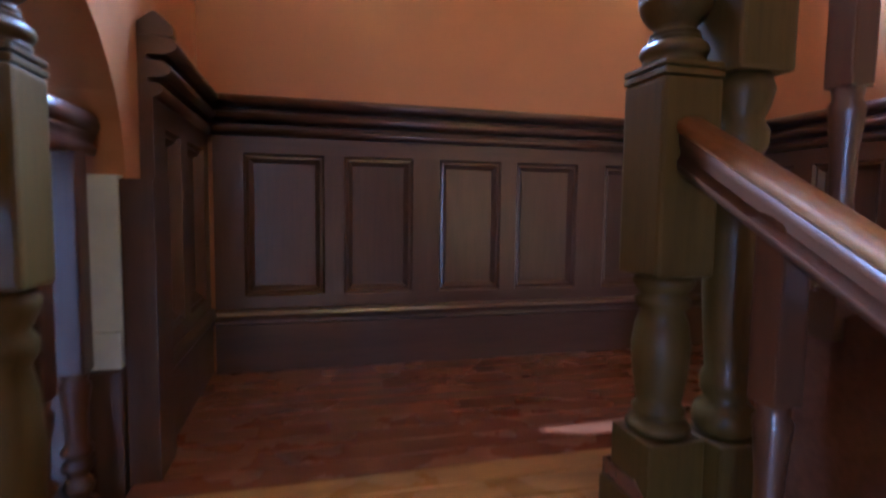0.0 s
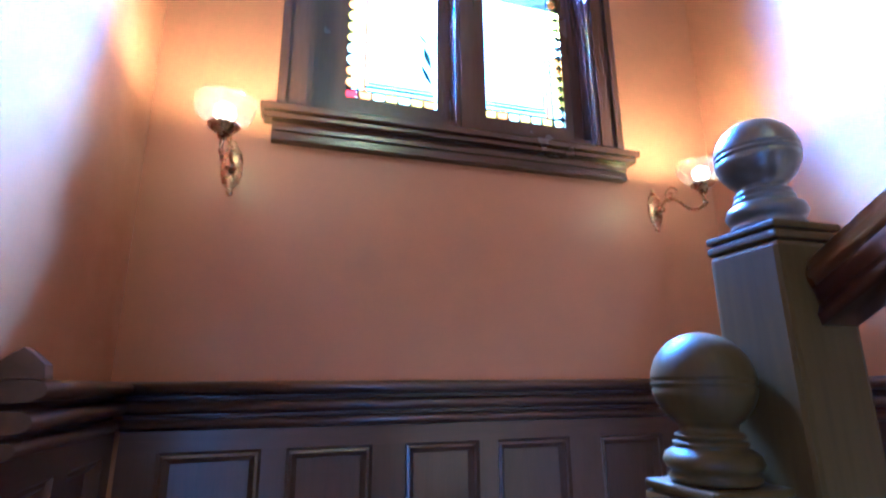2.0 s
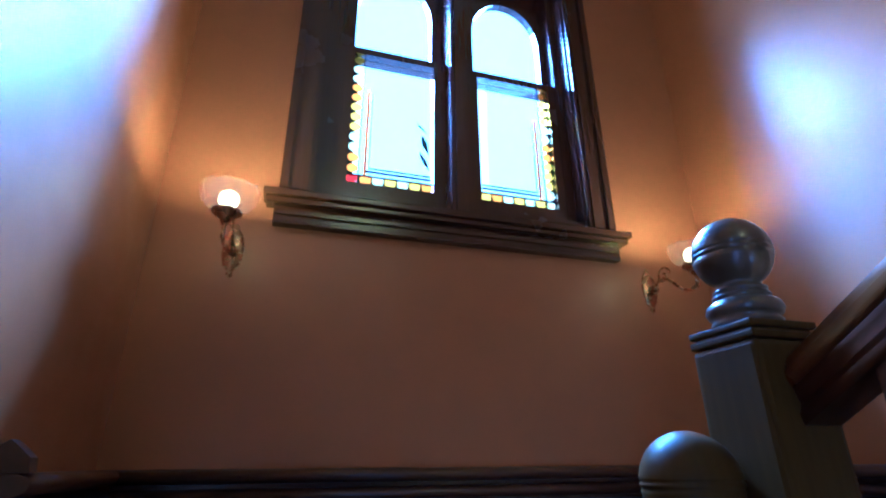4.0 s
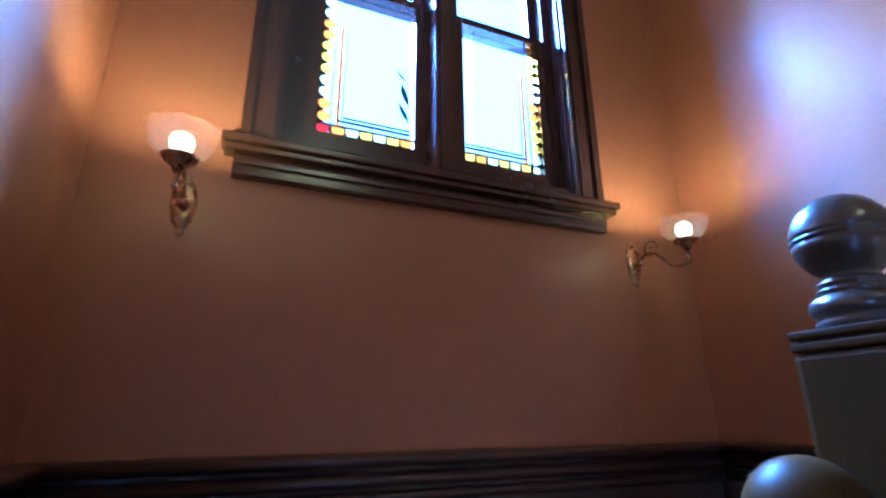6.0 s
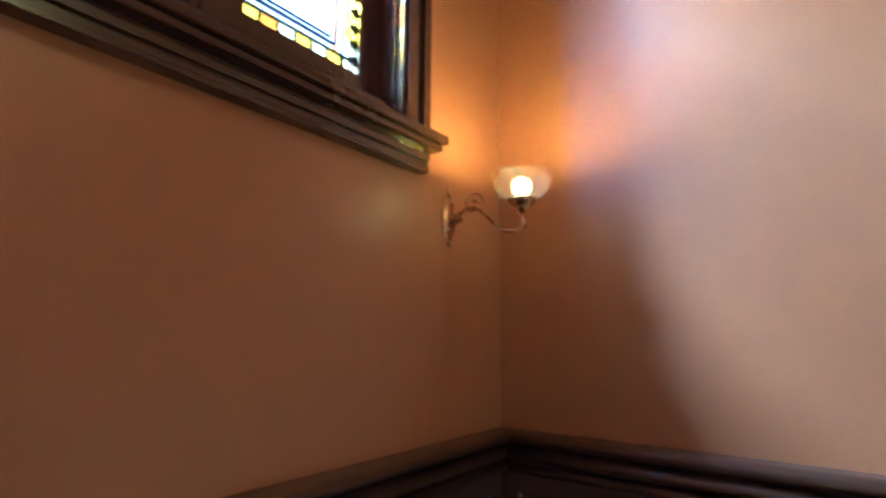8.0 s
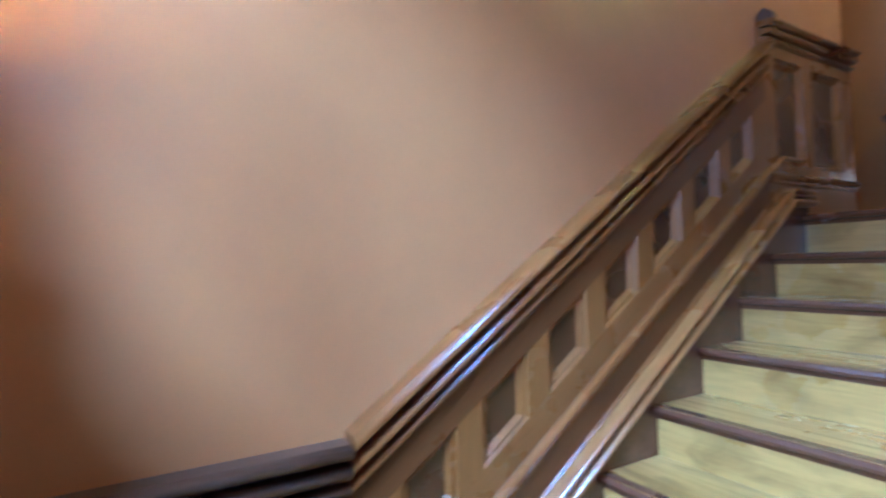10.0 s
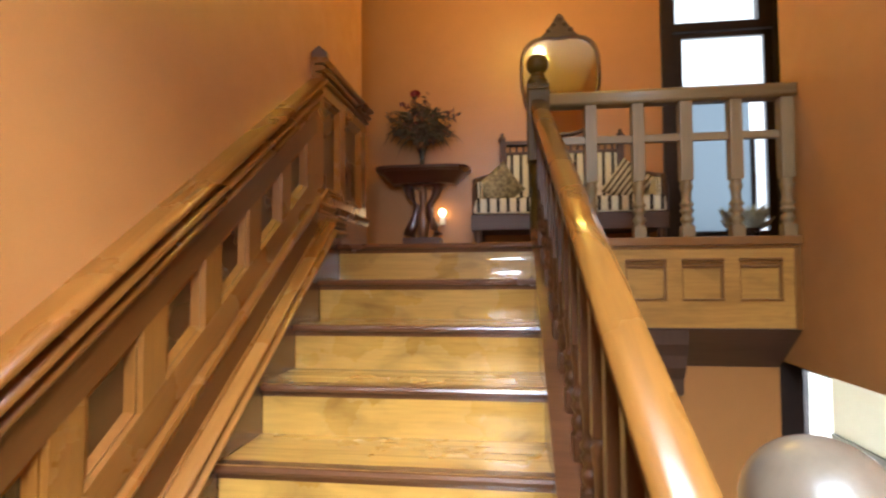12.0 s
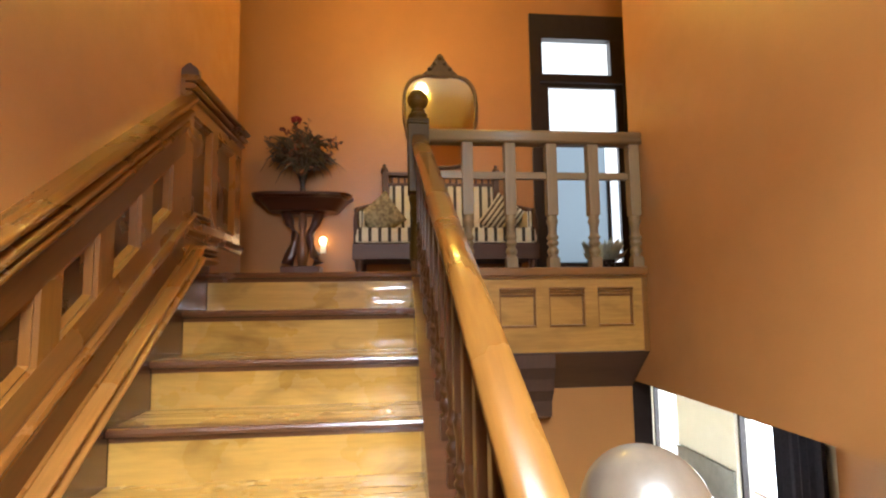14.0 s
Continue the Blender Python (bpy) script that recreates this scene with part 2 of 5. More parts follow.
def lathe(bm, profile, cx=0, cy=0, seg=24, axis=None):
    """Turn a profile of (radius, height) rows round the upright through cx, cy."""
    rings = []
    for r, z in profile:
        rings.append([bm.verts.new((cx + r * math.cos(2 * math.pi * i / seg), cy + r * math.sin(2 * math.pi * i / seg), z)) for i in range(seg)])
    for a, b in zip(rings, rings[1:]):
        for i in range(seg):
            f = bm.faces.new((a[i], a[(i + 1) % seg], b[(i + 1) % seg], b[i]))
            f.smooth = True
    for ring, flip in ((rings[0], True), (rings[-1], False)):
        bm.faces.new(ring[::-1] if flip else ring)
    return bm


def prism(bm, outline, a, b):
    """A solid between an outline of points moved by vector a and by vector b."""
    A = [bm.verts.new(Vector(p) + Vector(a)) for p in outline]
    B = [bm.verts.new(Vector(p) + Vector(b)) for p in outline]
    k = len(A)
    bm.faces.new(A[::-1])
    bm.faces.new(B)
    for i in range(k):
        bm.faces.new((A[i], A[(i + 1) % k], B[(i + 1) % k], B[i]))
    return bm


def tube(bm, pts, r, seg=8):
    pts = [Vector(p) for p in pts]
    rings = []
    for i, p in enumerate(pts):
        d = (pts[min(i + 1, len(pts) - 1)] - pts[max(i - 1, 0)]).normalized()
        u = d.orthogonal().normalized() if abs(d.z) > 0.95 else d.cross(Vector((0, 0, 1))).normalized()
        w = d.cross(u)
        rr = r[i] if isinstance(r, (list, tuple)) else r
        rings.append([bm.verts.new(p + rr * (math.cos(2 * math.pi * k / seg) * u + math.sin(2 * math.pi * k / seg) * w)) for k in range(seg)])
    for a, b in zip(rings, rings[1:]):
        for k in range(seg):
            bm.faces.new((a[k], a[(k + 1) % seg], b[(k + 1) % seg], b[k])).smooth = True
    bm.faces.new(rings[0][::-1])
    bm.faces.new(rings[-1])
    return bm


def obj(name, bm, material, parent=None, label=""):
    bmesh.ops.recalc_face_normals(bm, faces=bm.faces)
    me = bpy.data.meshes.new(name)
    bm.to_mesh(me)
    bm.free()
    me.materials.append(material)
    ob = new(name, me)
    ob.parent = parent
    return tagged(ob, label) if label else ob


part = obj


def thing(name, label, category, group="", at=(0, 0, 0), kind=""):
    e = new(name)
    e.empty_display_size = 0.1
    e.location = at
    return tagged(e, label, category, group, kind)


def boxes(name, rows, material, parent=None, label="", bev=0.0):
    bm = bmesh.new()
    for r in rows:
        box(bm, *r, bev)
    return obj(name, bm, material, parent, label)


def structure(ob, label, category):
    return tagged(ob, label, category, kind="structure")


# ---- dimensions ----
E, W, N, S = 0.05, -2.24, 3.42, -1.75      # wall faces
LAND, GROUND, TOP = -1.62, -3.24, 3.1      # floor of the landing, floor downstairs, ceiling
RISE, GO = 0.18, 0.285
SLOPE = RISE / GO

# ---- walls, floors, ceilings ----
wx0, wx1, wz0, wz1 = -1.74, -0.54, 0.34, 1.82
structure(boxes("wall_north", [(W - 0.25, wx0, N, N + 0.17, GROUND, TOP), (wx1, E + 0.2, N, N + 0.17, GROUND, TOP),
                               (wx0, wx1, N, N + 0.17, GROUND, wz0), (wx0, wx1, N, N + 0.17, wz1, TOP)], M_WALL), "terracotta painted plaster wall with a stained glass window", "wall")
structure(boxes("wall_east", [(E, E + 0.2, -0.62, N, GROUND, TOP)], M_WALL), "terracotta satin painted wall beside the stairs", "wall")

# west wall: a header over a wide opening whose north corner is rounded
bm = bmesh.new()
HEAD, JAMB, RAD = -0.605, 2.66, 0.36
pts = [(W, -0.10, TOP), (W, -0.10, -0.30), (W, -0.20, -0.30), (W, -0.20, HEAD), (W, JAMB - RAD, HEAD)]
pts += [(W, JAMB - RAD + RAD * math.sin(radians(a)), HEAD - RAD + RAD * math.cos(radians(a))) for a in range(10, 90, 10)]
pts += [(W, JAMB, HEAD - RAD), (W, JAMB, GROUND), (W, N, GROUND), (W, N, TOP)]
prism(bm, pts, (0, 0, 0), (-0.25, 0, 0))
structure(obj("wall_west", bm, M_WALL), "terracotta painted wall with a round-cornered opening", "wall")
structure(boxes("wall_under_gallery", [(W, -1.0, -0.32, -0.20, GROUND, -0.62)], M_WALL), "terracotta wall below the gallery", "wall")
structure(boxes("opening_post", [(W - 0.11, W - 0.003, -0.30, -0.205, GROUND, HEAD - 0.004)], M_BLACK), "dark painted post at the opening", "post")
structure(boxes("wall_south", [(2.6, -2.15, S - 0.2, S, -0.3, TOP), (-3.10, -4.2, S - 0.2, S, -0.3, TOP), (-3.10, -2.15, S - 0.2, S, 2.42, TOP)], M_WALL), "orange painted wall of the upper hall", "wall")
structure(boxes("wall_hall_east", [(2.6, 2.8, S - 0.2, -0.62, -0.3, TOP), (E + 0.2, 2.6, -0.62, -0.42, -0.3, TOP)], M_WALL), "orange painted wall of the upper hall", "wall")
structure(boxes("wall_hall_west", [(-4.4, -4.2, S - 0.2, 0.06, -0.3, TOP), (-4.2, W - 0.25, -0.10, 0.06, -0.3, TOP)], M_WALL), "orange painted wall of the upper hall", "wall")
structure(boxes("ceiling", [(-4.4, 2.8, S - 0.2, N + 0.25, TOP, TOP + 0.15)], M_CEIL), "warm white plaster ceiling", "ceiling")
structure(boxes("floor_upper", [(-4.2, 2.6, S, -0.045, -0.30, -0.004), (W, -1.0, -0.045, -0.012, -0.30, -0.004)], M_FLOOR), "varnished wood floor of the upper hall", "floor")
structure(boxes("floor_ground", [(-7.2, E, -6.0, N, GROUND - 0.1, GROUND)], M_FLOOR), "wood floor of the rooms downstairs", "floor")
# downstairs room beyond the opening
structure(boxes("wall_room_north", [(-7.2, W - 0.25, N, N + 0.2, GROUND, -0.30)], M_CREAM), "cream wall of the room downstairs", "wall")
structure(boxes("wall_room_south", [(-7.2, -0.9, -6.2, -6.0, GROUND, -0.30)], M_CREAM), "cream wall of the room downstairs", "wall")
structure(boxes("ceiling_room", [(-7.4, W - 0.25, -6.2, N + 0.2, -0.42, -0.31), (W - 0.25, -0.9, -6.2, -0.21, -0.42, -0.31)], M_CEIL), "pale ceiling of the room downstairs", "ceiling")
structure(boxes("wall_room_east", [(-1.0, -0.9, -6.0, -0.32, GROUND, -0.42)], M_CREAM), "cream wall of the room downstairs", "wall")
# west side of the downstairs room with two tall windows
rows, last = [], -6.0
for a, b in ((-5.45, -4.68), (-3.40, -2.62)):
    rows += [(-5.2, -5.0, last, a, GROUND, -0.42), (-5.2, -5.0, a, b, GROUND, -2.75), (-5.2, -5.0, a, b, -0.75, -0.42)]
    last = b
rows.append((-5.2, -5.0, last, -1.95, GROUND, -0.42))
structure(boxes("wall_room_west", rows, M_CREAM), "cream wall with tall windows downstairs", "wall")
structure(boxes("wall_room_west", [(-5.2, -5.0, -1.95, N, GROUND, -0.42)], M_WALL), "dark terracotta wall beside the curtain downstairs", "wall")
structure(boxes("backdrop_garden", [(-6.6, -6.58, -6.0, 0.5, -3.2, -0.2)], M_SKY2), "bright daylight behind the downstairs windows", "backdrop")


def framed_window(name, label, y0, y1, z0, z1, x):
    w = structure(thing(name, label, "window"), label, "window")
    boxes("frame", [(x, x + 0.07, y0, y0 + 0.035, z0, z1), (x, x + 0.07, y1 - 0.035, y1, z0, z1), (x, x + 0.07, y0 + 0.035, y1 - 0.035, z0, z0 + 0.06),
                    (x, x + 0.07, y0 + 0.035, y1 - 0.035, z1 - 0.06, z1), (x, x + 0.05, y0 + 0.035, y1 - 0.035, -1.6, -1.55)], M_BLACK, w)
    boxes("pane", [(x + 0.02, x + 0.026, y0 + 0.035, y1 - 0.035, z0 + 0.06, z1 - 0.06)], M_CLEAR, w).visible_shadow = False
    return w


framed_window("window_3", "tall dark-framed window downstairs in daylight", -5.45, -4.68, -2.75, -0.75, -5.12)
framed_window("window_4", "tall dark-framed window downstairs in daylight", -3.40, -2.62, -2.75, -0.75, -5.12)
bm = bmesh.new()
ys = [-2.60 + 0.035 * i for i in range(19)]
out = [(-4.93 + 0.03 * math.sin(i * 1.9), y, GROUND + 0.03) for i, y in enumerate(ys)] + [(-4.88 + 0.03 * math.sin(i * 1.9), y, GROUND + 0.03) for i, y in reversed(list(enumerate(ys)))]
prism(bm, out, (0, 0, 0), (0, 0, 2.5))
tagged(obj("curtain", bm, simple("navy_curtain", (0.02, 0.022, 0.04), 0.9, 0, 0.3, 40, 0.2)), "dark navy pleated curtain beside the downstairs window", "curtain")
structure(boxes("wainscot_downstairs", [(-4.998, -4.97, -4.66, -3.42, GROUND, -2.28), (-4.998, -4.955, -4.66, -3.42, -2.28, -2.25)], simple("grey_dado_paint", (0.24, 0.24, 0.21), 0.5, 0, 0.2, 12)), "grey painted low panelling downstairs", "wainscot")

# dining table downstairs with a white cloth and plates
t = thing("dining_table", "dining table downstairs under a white tablecloth", "table", at=(0, 0, 0))
boxes("tabletop", [(-4.6, -3.3, -3.3, -2.2, -2.53, -2.50)], M_DARK[0], t)
for lx in (-4.5, -3.4):
    for ly in (-3.2, -2.3):
        boxes("leg", [(lx - 0.03, lx + 0.03, ly - 0.03, ly + 0.03, GROUND, -2.53)], M_DARK[2], t)
tagged(boxes("tablecloth", [(-4.63, -3.27, -3.33, -2.17, -2.498, -2.49), (-4.63, -4.622, -3.33, -2.17, -2.8, -2.498), (-3.278, -3.27, -3.33, -2.17, -2.8, -2.498),
                            (-4.62, -3.28, -3.33, -3.322, -2.8, -2.498), (-4.62, -3.28, -2.178, -2.17, -2.8, -2.498)], M_CLOTH), "white tablecloth over the dining table", "tablecloth")
bm = lathe(bmesh.new(), [(0.05, 0), (0.08, 0.006), (0.13, 0.022), (0.125, 0.024), (0.07, 0.01)], seg=20)
pl = tagged(obj("plate", bm, M_WHITE), "white plate on the dining table", "plate", "plates on the table")
pl.location = (-3.55, -2.5, -2.49)
for p in ((-3.55, -3.0), (-3.95, -2.45), (-4.3, -2.5), (-4.0, -3.05)):
    copy_thing(pl, pose(p[0], p[1], -2.49))
bm = lathe(bmesh.new(), [(0.07, 0), (0.07, 0.01), (0.012, 0.03), (0.012, 0.22), (0.03, 0.25), (0.02, 0.27), (0.012, 0.28), (0.012, 0.42)], seg=14)
cs = tagged(obj("candlestick", bm, M_BRASS), "tall brass candlestick on the dining table", "candlestick")
cs.location = (-3.5, -2.28, -2.49)
for o in [o for o in scene.objects if o.parent is None and o.name.split(".")[0] in ("dining_table", "tablecloth", "plate", "candlestick")]:
    o.location.y -= 1.0


# ---- staircases ----
def flight(name, label, x0, x1, y_top, z_top, steps, last_z):
    """Steps that go down to the north (sign +) or south (sign -) from the nosing at y_top."""
    st = thing(name, label, "staircase", kind="structure")
    sign = 1 if name == "staircase_upper" else -1
    for k in range(steps):
        y, z = y_top + sign * GO * k, z_top - RISE * k
        if k:
            b = bmesh.new()
            ya, yb = sorted((y - sign * 0.004, y - sign * (GO + 0.034)))
            box(b, x0, x1, ya, yb, z - 0.028, z)
            part("tread", b, M_TREAD, st)
        b = bmesh.new()
        nose = [(x0, y - sign * 0.012 + sign * dy, z + dz) for dy, dz in ((-0.03, 0.001), (0.004, 0.001), (0.014, -0.004), (0.018, -0.014), (0.014, -0.025), (0.004, -0.030), (-0.004, -0.032), (-0.006, -0.046), (-0.012, -0.05), (-0.03, -0.05))]
        prism(b, nose, (0, 0, 0), (x1 - x0, 0, 0))
        part("nosing", b, M_NOSE, st)
        b = bmesh.new()
        ya, yb = sorted((y - sign * 0.020, y - sign * 0.040))
        box(b, x0, x1, ya, yb, z - RISE, z - 0.026)
        part("riser", b, M_TREAD, st)
    return st


UP = flight("staircase_upper", "varnished maple steps with dark nosings rising along the wall", -1.0, -0.002, 0.0, 0.0, 9, LAND)
DOWN = flight("staircase_lower", "varnished maple steps coming up to the landing", -2.2, -1.30, 2.22, LAND, 9, GROUND)

# strings, soffit and the panelled side under the upper flight
bm = bmesh.new()
prism(bm, [(0, -0.02, -0.30), (0, -0.02, 0.06), (0, 0.05, 0.06), (0, 2.14, 0.06 - SLOPE * 2.09), (0, 2.14, LAND), (0, 2.06, LAND)], (-1.10, 0, 0), (-1.0, 0, 0))
# the dark nosing wood puts in the shade on this side
part("outer_string", bm, M_NOSE, UP, "reddish oak outer string, its shaded side coloured dark")
bm = bmesh.new()
prism(bm, [(0, -0.19, -0.34), (0, 2.0, LAND - 0.06), (0, 2.0, LAND - 0.02), (0, -0.19, -0.24)], (-1.07, 0, 0), (0.04, 0, 0))
part("soffit", bm, M_DARK[1], UP)
structure(boxes("spandrel_wall", [(-1.22, -1.11, -0.19, 2.10, GROUND, LAND - 0.35)], M_DARK[2]), "dark wood wall between the lower steps and the cupboard under the stairs", "wall")
bm = bmesh.new()
prism(bm, [(0, 2.2, LAND - 0.35), (0, 2.3, LAND + 0.02), (0, 2.3, LAND + 0.12), (0, 2.2, LAND + 0.12), (0, -0.1, LAND + 0.12 - SLOPE * 2.3), (0, -0.1, LAND - 0.3 - SLOPE * 2.3)], (-1.30, 0, 0), (-1.20, 0, 0))
part("outer_string", bm, M_NOSE, DOWN)

# landing floor of boards
landing = structure(thing("floor_landing", "red-brown varnished board floor of the landing", "floor"), "red-brown varnished board floor of the landing", "floor")
boxes("subfloor", [(W, E, 2.21, N, LAND - 0.2, LAND - 0.024)], M_DARK[0], landing)
yb = 2.232
bm = bmesh.new()
box(bm, W + 0.002, E - 0.002, 0, 0.078, -0.02, 0, 0.0015)
me0 = bpy.data.meshes.new("floorboard")
bm.to_mesh(me0)
bm.free()
me0.materials.append(M_FLOOR)
me1 = me0.copy()
me1.materials[0] = M_TREAD
while yb < N - 0.03:
    if yb < 2.5:
        ob = new("floorboard", me1)
        tagged(ob, "pale maple floorboard")
    else:
        ob = new("floorboard", me0)
    ob.location = (0, yb, LAND)
    ob.parent = landing
    yb += 0.081


# ---- newels, balusters, rails ----
def ball_newel(name, label, x, y, z_ball, z_foot, block=0.46, half=0.058, R=0.063, ball=None):
    """A newel with a square upper block, turned middle, square foot and a grooved ball on a moulded cap."""
    zc = z_ball - R - 0.058                       # top of the cap
    s = half / 0.078
    t = thing(name, label, "newel post", "newel posts", (x, y, z_foot))
    b = bmesh.new()
    box(b, -half, half, -half, half, zc - 0.026 - block, zc - 0.026, 0.008)
    b2 = bmesh.new()
    box(b2, -half - 0.001, half + 0.001, -half - 0.001, half + 0.001, zc - 0.010, zc, 0.003)
    box(b2, -half + 0.006, half - 0.006, -half + 0.006, half - 0.006, zc - 0.016, zc - 0.008)
    box(b2, -half - 0.001, half + 0.001, -half - 0.001, half + 0.001, zc - 0.025, zc - 0.014, 0.003)
    b3 = bmesh.new()
    prof = [(r * R / 0.063, zc + h) for r, h in ((0.046, 0.0), (0.052, 0.003), (0.053, 0.009), (0.048, 0.013), (0.054, 0.017), (0.058, 0.025), (0.055, 0.034), (0.046, 0.040), (0.040, 0.042), (0.044, 0.045), (0.044, 0.048), (0.038, 0.050), (0.036, 0.051), (0.041, 0.054), (0.041, 0.057), (0.036, 0.060), (0.034, 0.061))]
    zb = z_ball
    a = -56
    while a <= 90:
        rr, zz = R * math.cos(radians(a)), zb + R * math.sin(radians(a))
        if -14 <= a <= 8:
            rr -= 0.0030 if (a // 2) % 4 == 1 else 0.0
        prof.append((max(rr, 0.001), zz))
        a += 2 if -16 < a < 10 else 8
    lathe(b3, prof, seg=36)
    zt = zc - 0.025 - block
    b4 = bmesh.new()
    zf = z_foot + 0.20
    h = zt - zf
    turned = [(0.060, 0.0), (0.074, 0.02), (0.078, 0.05), (0.070, 0.08), (0.050, 0.10), (0.062, 0.13), (0.064, 0.16), (0.052, 0.19), (0.056, 0.24), (0.066, 0.40), (0.070, 0.55),
              (0.062, 0.70), (0.050, 0.78), (0.064, 0.81), (0.066, 0.85), (0.052, 0.88), (0.066, 0.92), (0.074, 0.96), (0.062, 1.0)]
    lathe(b4, [(r * s, zf + f * h) for r, f in turned], seg=28)
    b5 = bmesh.new()
    box(b5, -half, half, -half, half, z_foot, zf, 0.005)
    box(b5, -half - 0.015, half + 0.015, -half - 0.015, half + 0.015, z_foot, z_foot + 0.09, 0.006)
    for nm, bb, mt in (("block", b, M_NEWEL), ("cap", b2, M_NEWEL), ("ball_finial", b3, ball or M_NEWEL), ("turned_shaft", b4, M_NEWEL), ("foot", b5, M_NEWEL)):
        bmesh.ops.translate(bb, verts=bb.verts, vec=(0, 0, -z_foot))
        part(nm, bb, mt, t)
    return t


NX, NY = -1.122, 2.188
ball_newel("newel_post", "tall oak newel post with ball finial at the upper flight", NX, NY, -0.328, LAND, 0.31, 0.056, 0.056, M_GREYBALL)
ball_newel("newel_post", "oak newel post with ball finial above the lower flight", -1.238, 2.222, -0.642, LAND, 0.34)
ball_newel("newel_post", "oak newel post with ball finial at the top step", -1.045, 0.0, 0.90, -0.42, 0.36, 0.055, 0.056)
ball_newel("newel_post", "oak newel post with ball finial beside the opening", -2.295, 2.29, -0.68, -1.87, 0.31, 0.052)


def baluster_mesh(height, square, half, shear=0.0, split=0.22):
    """Square at the head, turned rings below, small square at the foot."""
    b = bmesh.new()
    zs = height - square
    q = max(0.205, zs - 0.03)
    lathe(b, [(half * k, z) for k, z in ((1.05, 0.05), (1.1, 0.056), (0.7, 0.064), (0.95, 0.074), (1.08, 0.086), (0.95, 0.098), (0.7, 0.106), (0.72, 0.114), (1.05, 0.124), (1.1, 0.132), (0.8, 0.142),
              (0.82, 0.147), (1.1, 0.156), (1.1, 0.164), (0.78, 0.174), (0.74, 0.19), (0.8, 0.5 * (0.19 + q)), (1.05, q - 0.01), (1.08, q), (0.85, q + 0.01), (1.0, max(zs, q + 0.012)))], seg=16)
    box(b, -half, half, -half, half, -0.02, 0.052, 0.003)
    box(b, -half, half, -half, half, zs - 0.004, height, 0.004)
    bmesh.ops.recalc_face_normals(b, faces=b.faces)
    me = bpy.data.meshes.new("baluster")
    b.to_mesh(me)
    b.free()
    me.materials.append(M_BALUSTER)
    return me


RAILP = [(-0.036, 0.034), (-0.041, 0.044), (-0.041, 0.054), (-0.035, 0.069), (-0.019, 0.080), (0.019, 0.080), (0.035, 0.069), (0.041, 0.054), (0.041, 0.044), (0.036, 0.034)]
FILLET = [(-0.030, -0.012), (-0.034, 0.002), (-0.028, 0.014), (-0.032, 0.026), (-0.035, 0.0335), (0.035, 0.0335), (0.032, 0.026), (0.028, 0.014), (0.034, 0.002), (0.030, -0.012)]

LOW_RAIL = [(-0.029, 0.052), (-0.034, 0.059), (-0.030, 0.071), (-0.014, 0.080), (0.014, 0.080), (0.030, 0.071), (0.034, 0.059), (0.029, 0.052)]
LOW_FILLET = [(-0.026, -0.012), (-0.030, 0.004), (-0.022, 0.018), (-0.026, 0.034), (-0.028, 0.0515), (0.028, 0.0515), (0.026, 0.034), (0.022, 0.018), (0.030, 0.004), (0.026, -0.012)]


def rail(name, a, b, parent, material, prof=RAILP, label=""):
    """A moulded rail from a to b; both are the middle of its underside."""
    bm = bmesh.new()
    a, b = Vector(a), Vector(b)
    d = b - a
    side = Vector((d.y, -d.x, 0)).normalized()
    prism(bm, [side * u + Vector((0, 0, v)) for u, v in prof], a, b)
    ob = part(name, bm, material, parent, label)
    for f in ob.data.polygons:
        f.use_smooth = len(f.vertices) == 4
    return ob


bal = thing("stair_balustrade", "oak balustrade with honey-coloured handrail along the upper flight", "balustrade")
ra, rb = Vector((-1.045, 0.055, 0.625)), Vector((-1.10, NY - 0.055, -0.565))
rail("handrail", ra, rb, bal, M_RAILS, label="glossy honey-coloured handrail")
rail("rail_fillet", ra, rb, bal, M_BALUSTER, FILLET, "dark moulded strip below the handrail")
rs = (rb.z - ra.z) / (rb.y - ra.y)
for k in range(14):
    y = 0.165 + 0.1425 * k
    foot = 0.06 - SLOPE * (y - 0.05)
    head = ra.z + rs * (y - ra.y)
    ob = new("baluster", baluster_mesh(head - foot + 0.03, 0.36, 0.022))
    ob.location = (-1.045 - 0.055 * y / 2.12, y, foot)
    ob.parent = bal

bal = thing("lower_balustrade", "oak balustrade with honey-coloured handrail along the lower flight", "balustrade")
ra, rb = Vector((-1.238, 2.166, -0.935)), Vector((-1.238, 0.05, -0.935 - 2.116 * 0.585))
rail("handrail", ra, rb, bal, M_RAILLOW, LOW_RAIL, "worn honey-coloured handrail")
rail("rail_fillet", ra, rb, bal, M_BALUSTER, LOW_FILLET, "dark moulded strip below the handrail")
for k in range(11):
    y = 1.98 - 0.19 * k
    foot = LAND + 0.12 - SLOPE * (2.2 - y)
    head = ra.z - 0.585 * (2.166 - y)
    ob = new("baluster", baluster_mesh(head - foot + 0.03, 0.26, 0.024))
    ob.location = (-1.238, y, foot)
    ob.parent = bal

bal = thing("opening_balustrade", "oak balustrade with square-headed balusters in the wall opening", "balustrade")
rail("handrail", (-2.315, 2.345, -0.905), (-2.315, JAMB - 0.033, -0.905), bal, M_BALUSTER)
rail("rail_fillet", (-2.315, 2.345, -0.905), (-2.315, JAMB - 0.033, -0.905), bal, M_BALUSTER, FILLET)
rail("handrail", (-2.31, 2.235, -0.95), (-2.31, 0.1, -0.95 - 2.135 * 0.6), bal, M_BALUSTER)
me0 = baluster_mesh(0.76, 0.44, 0.026)
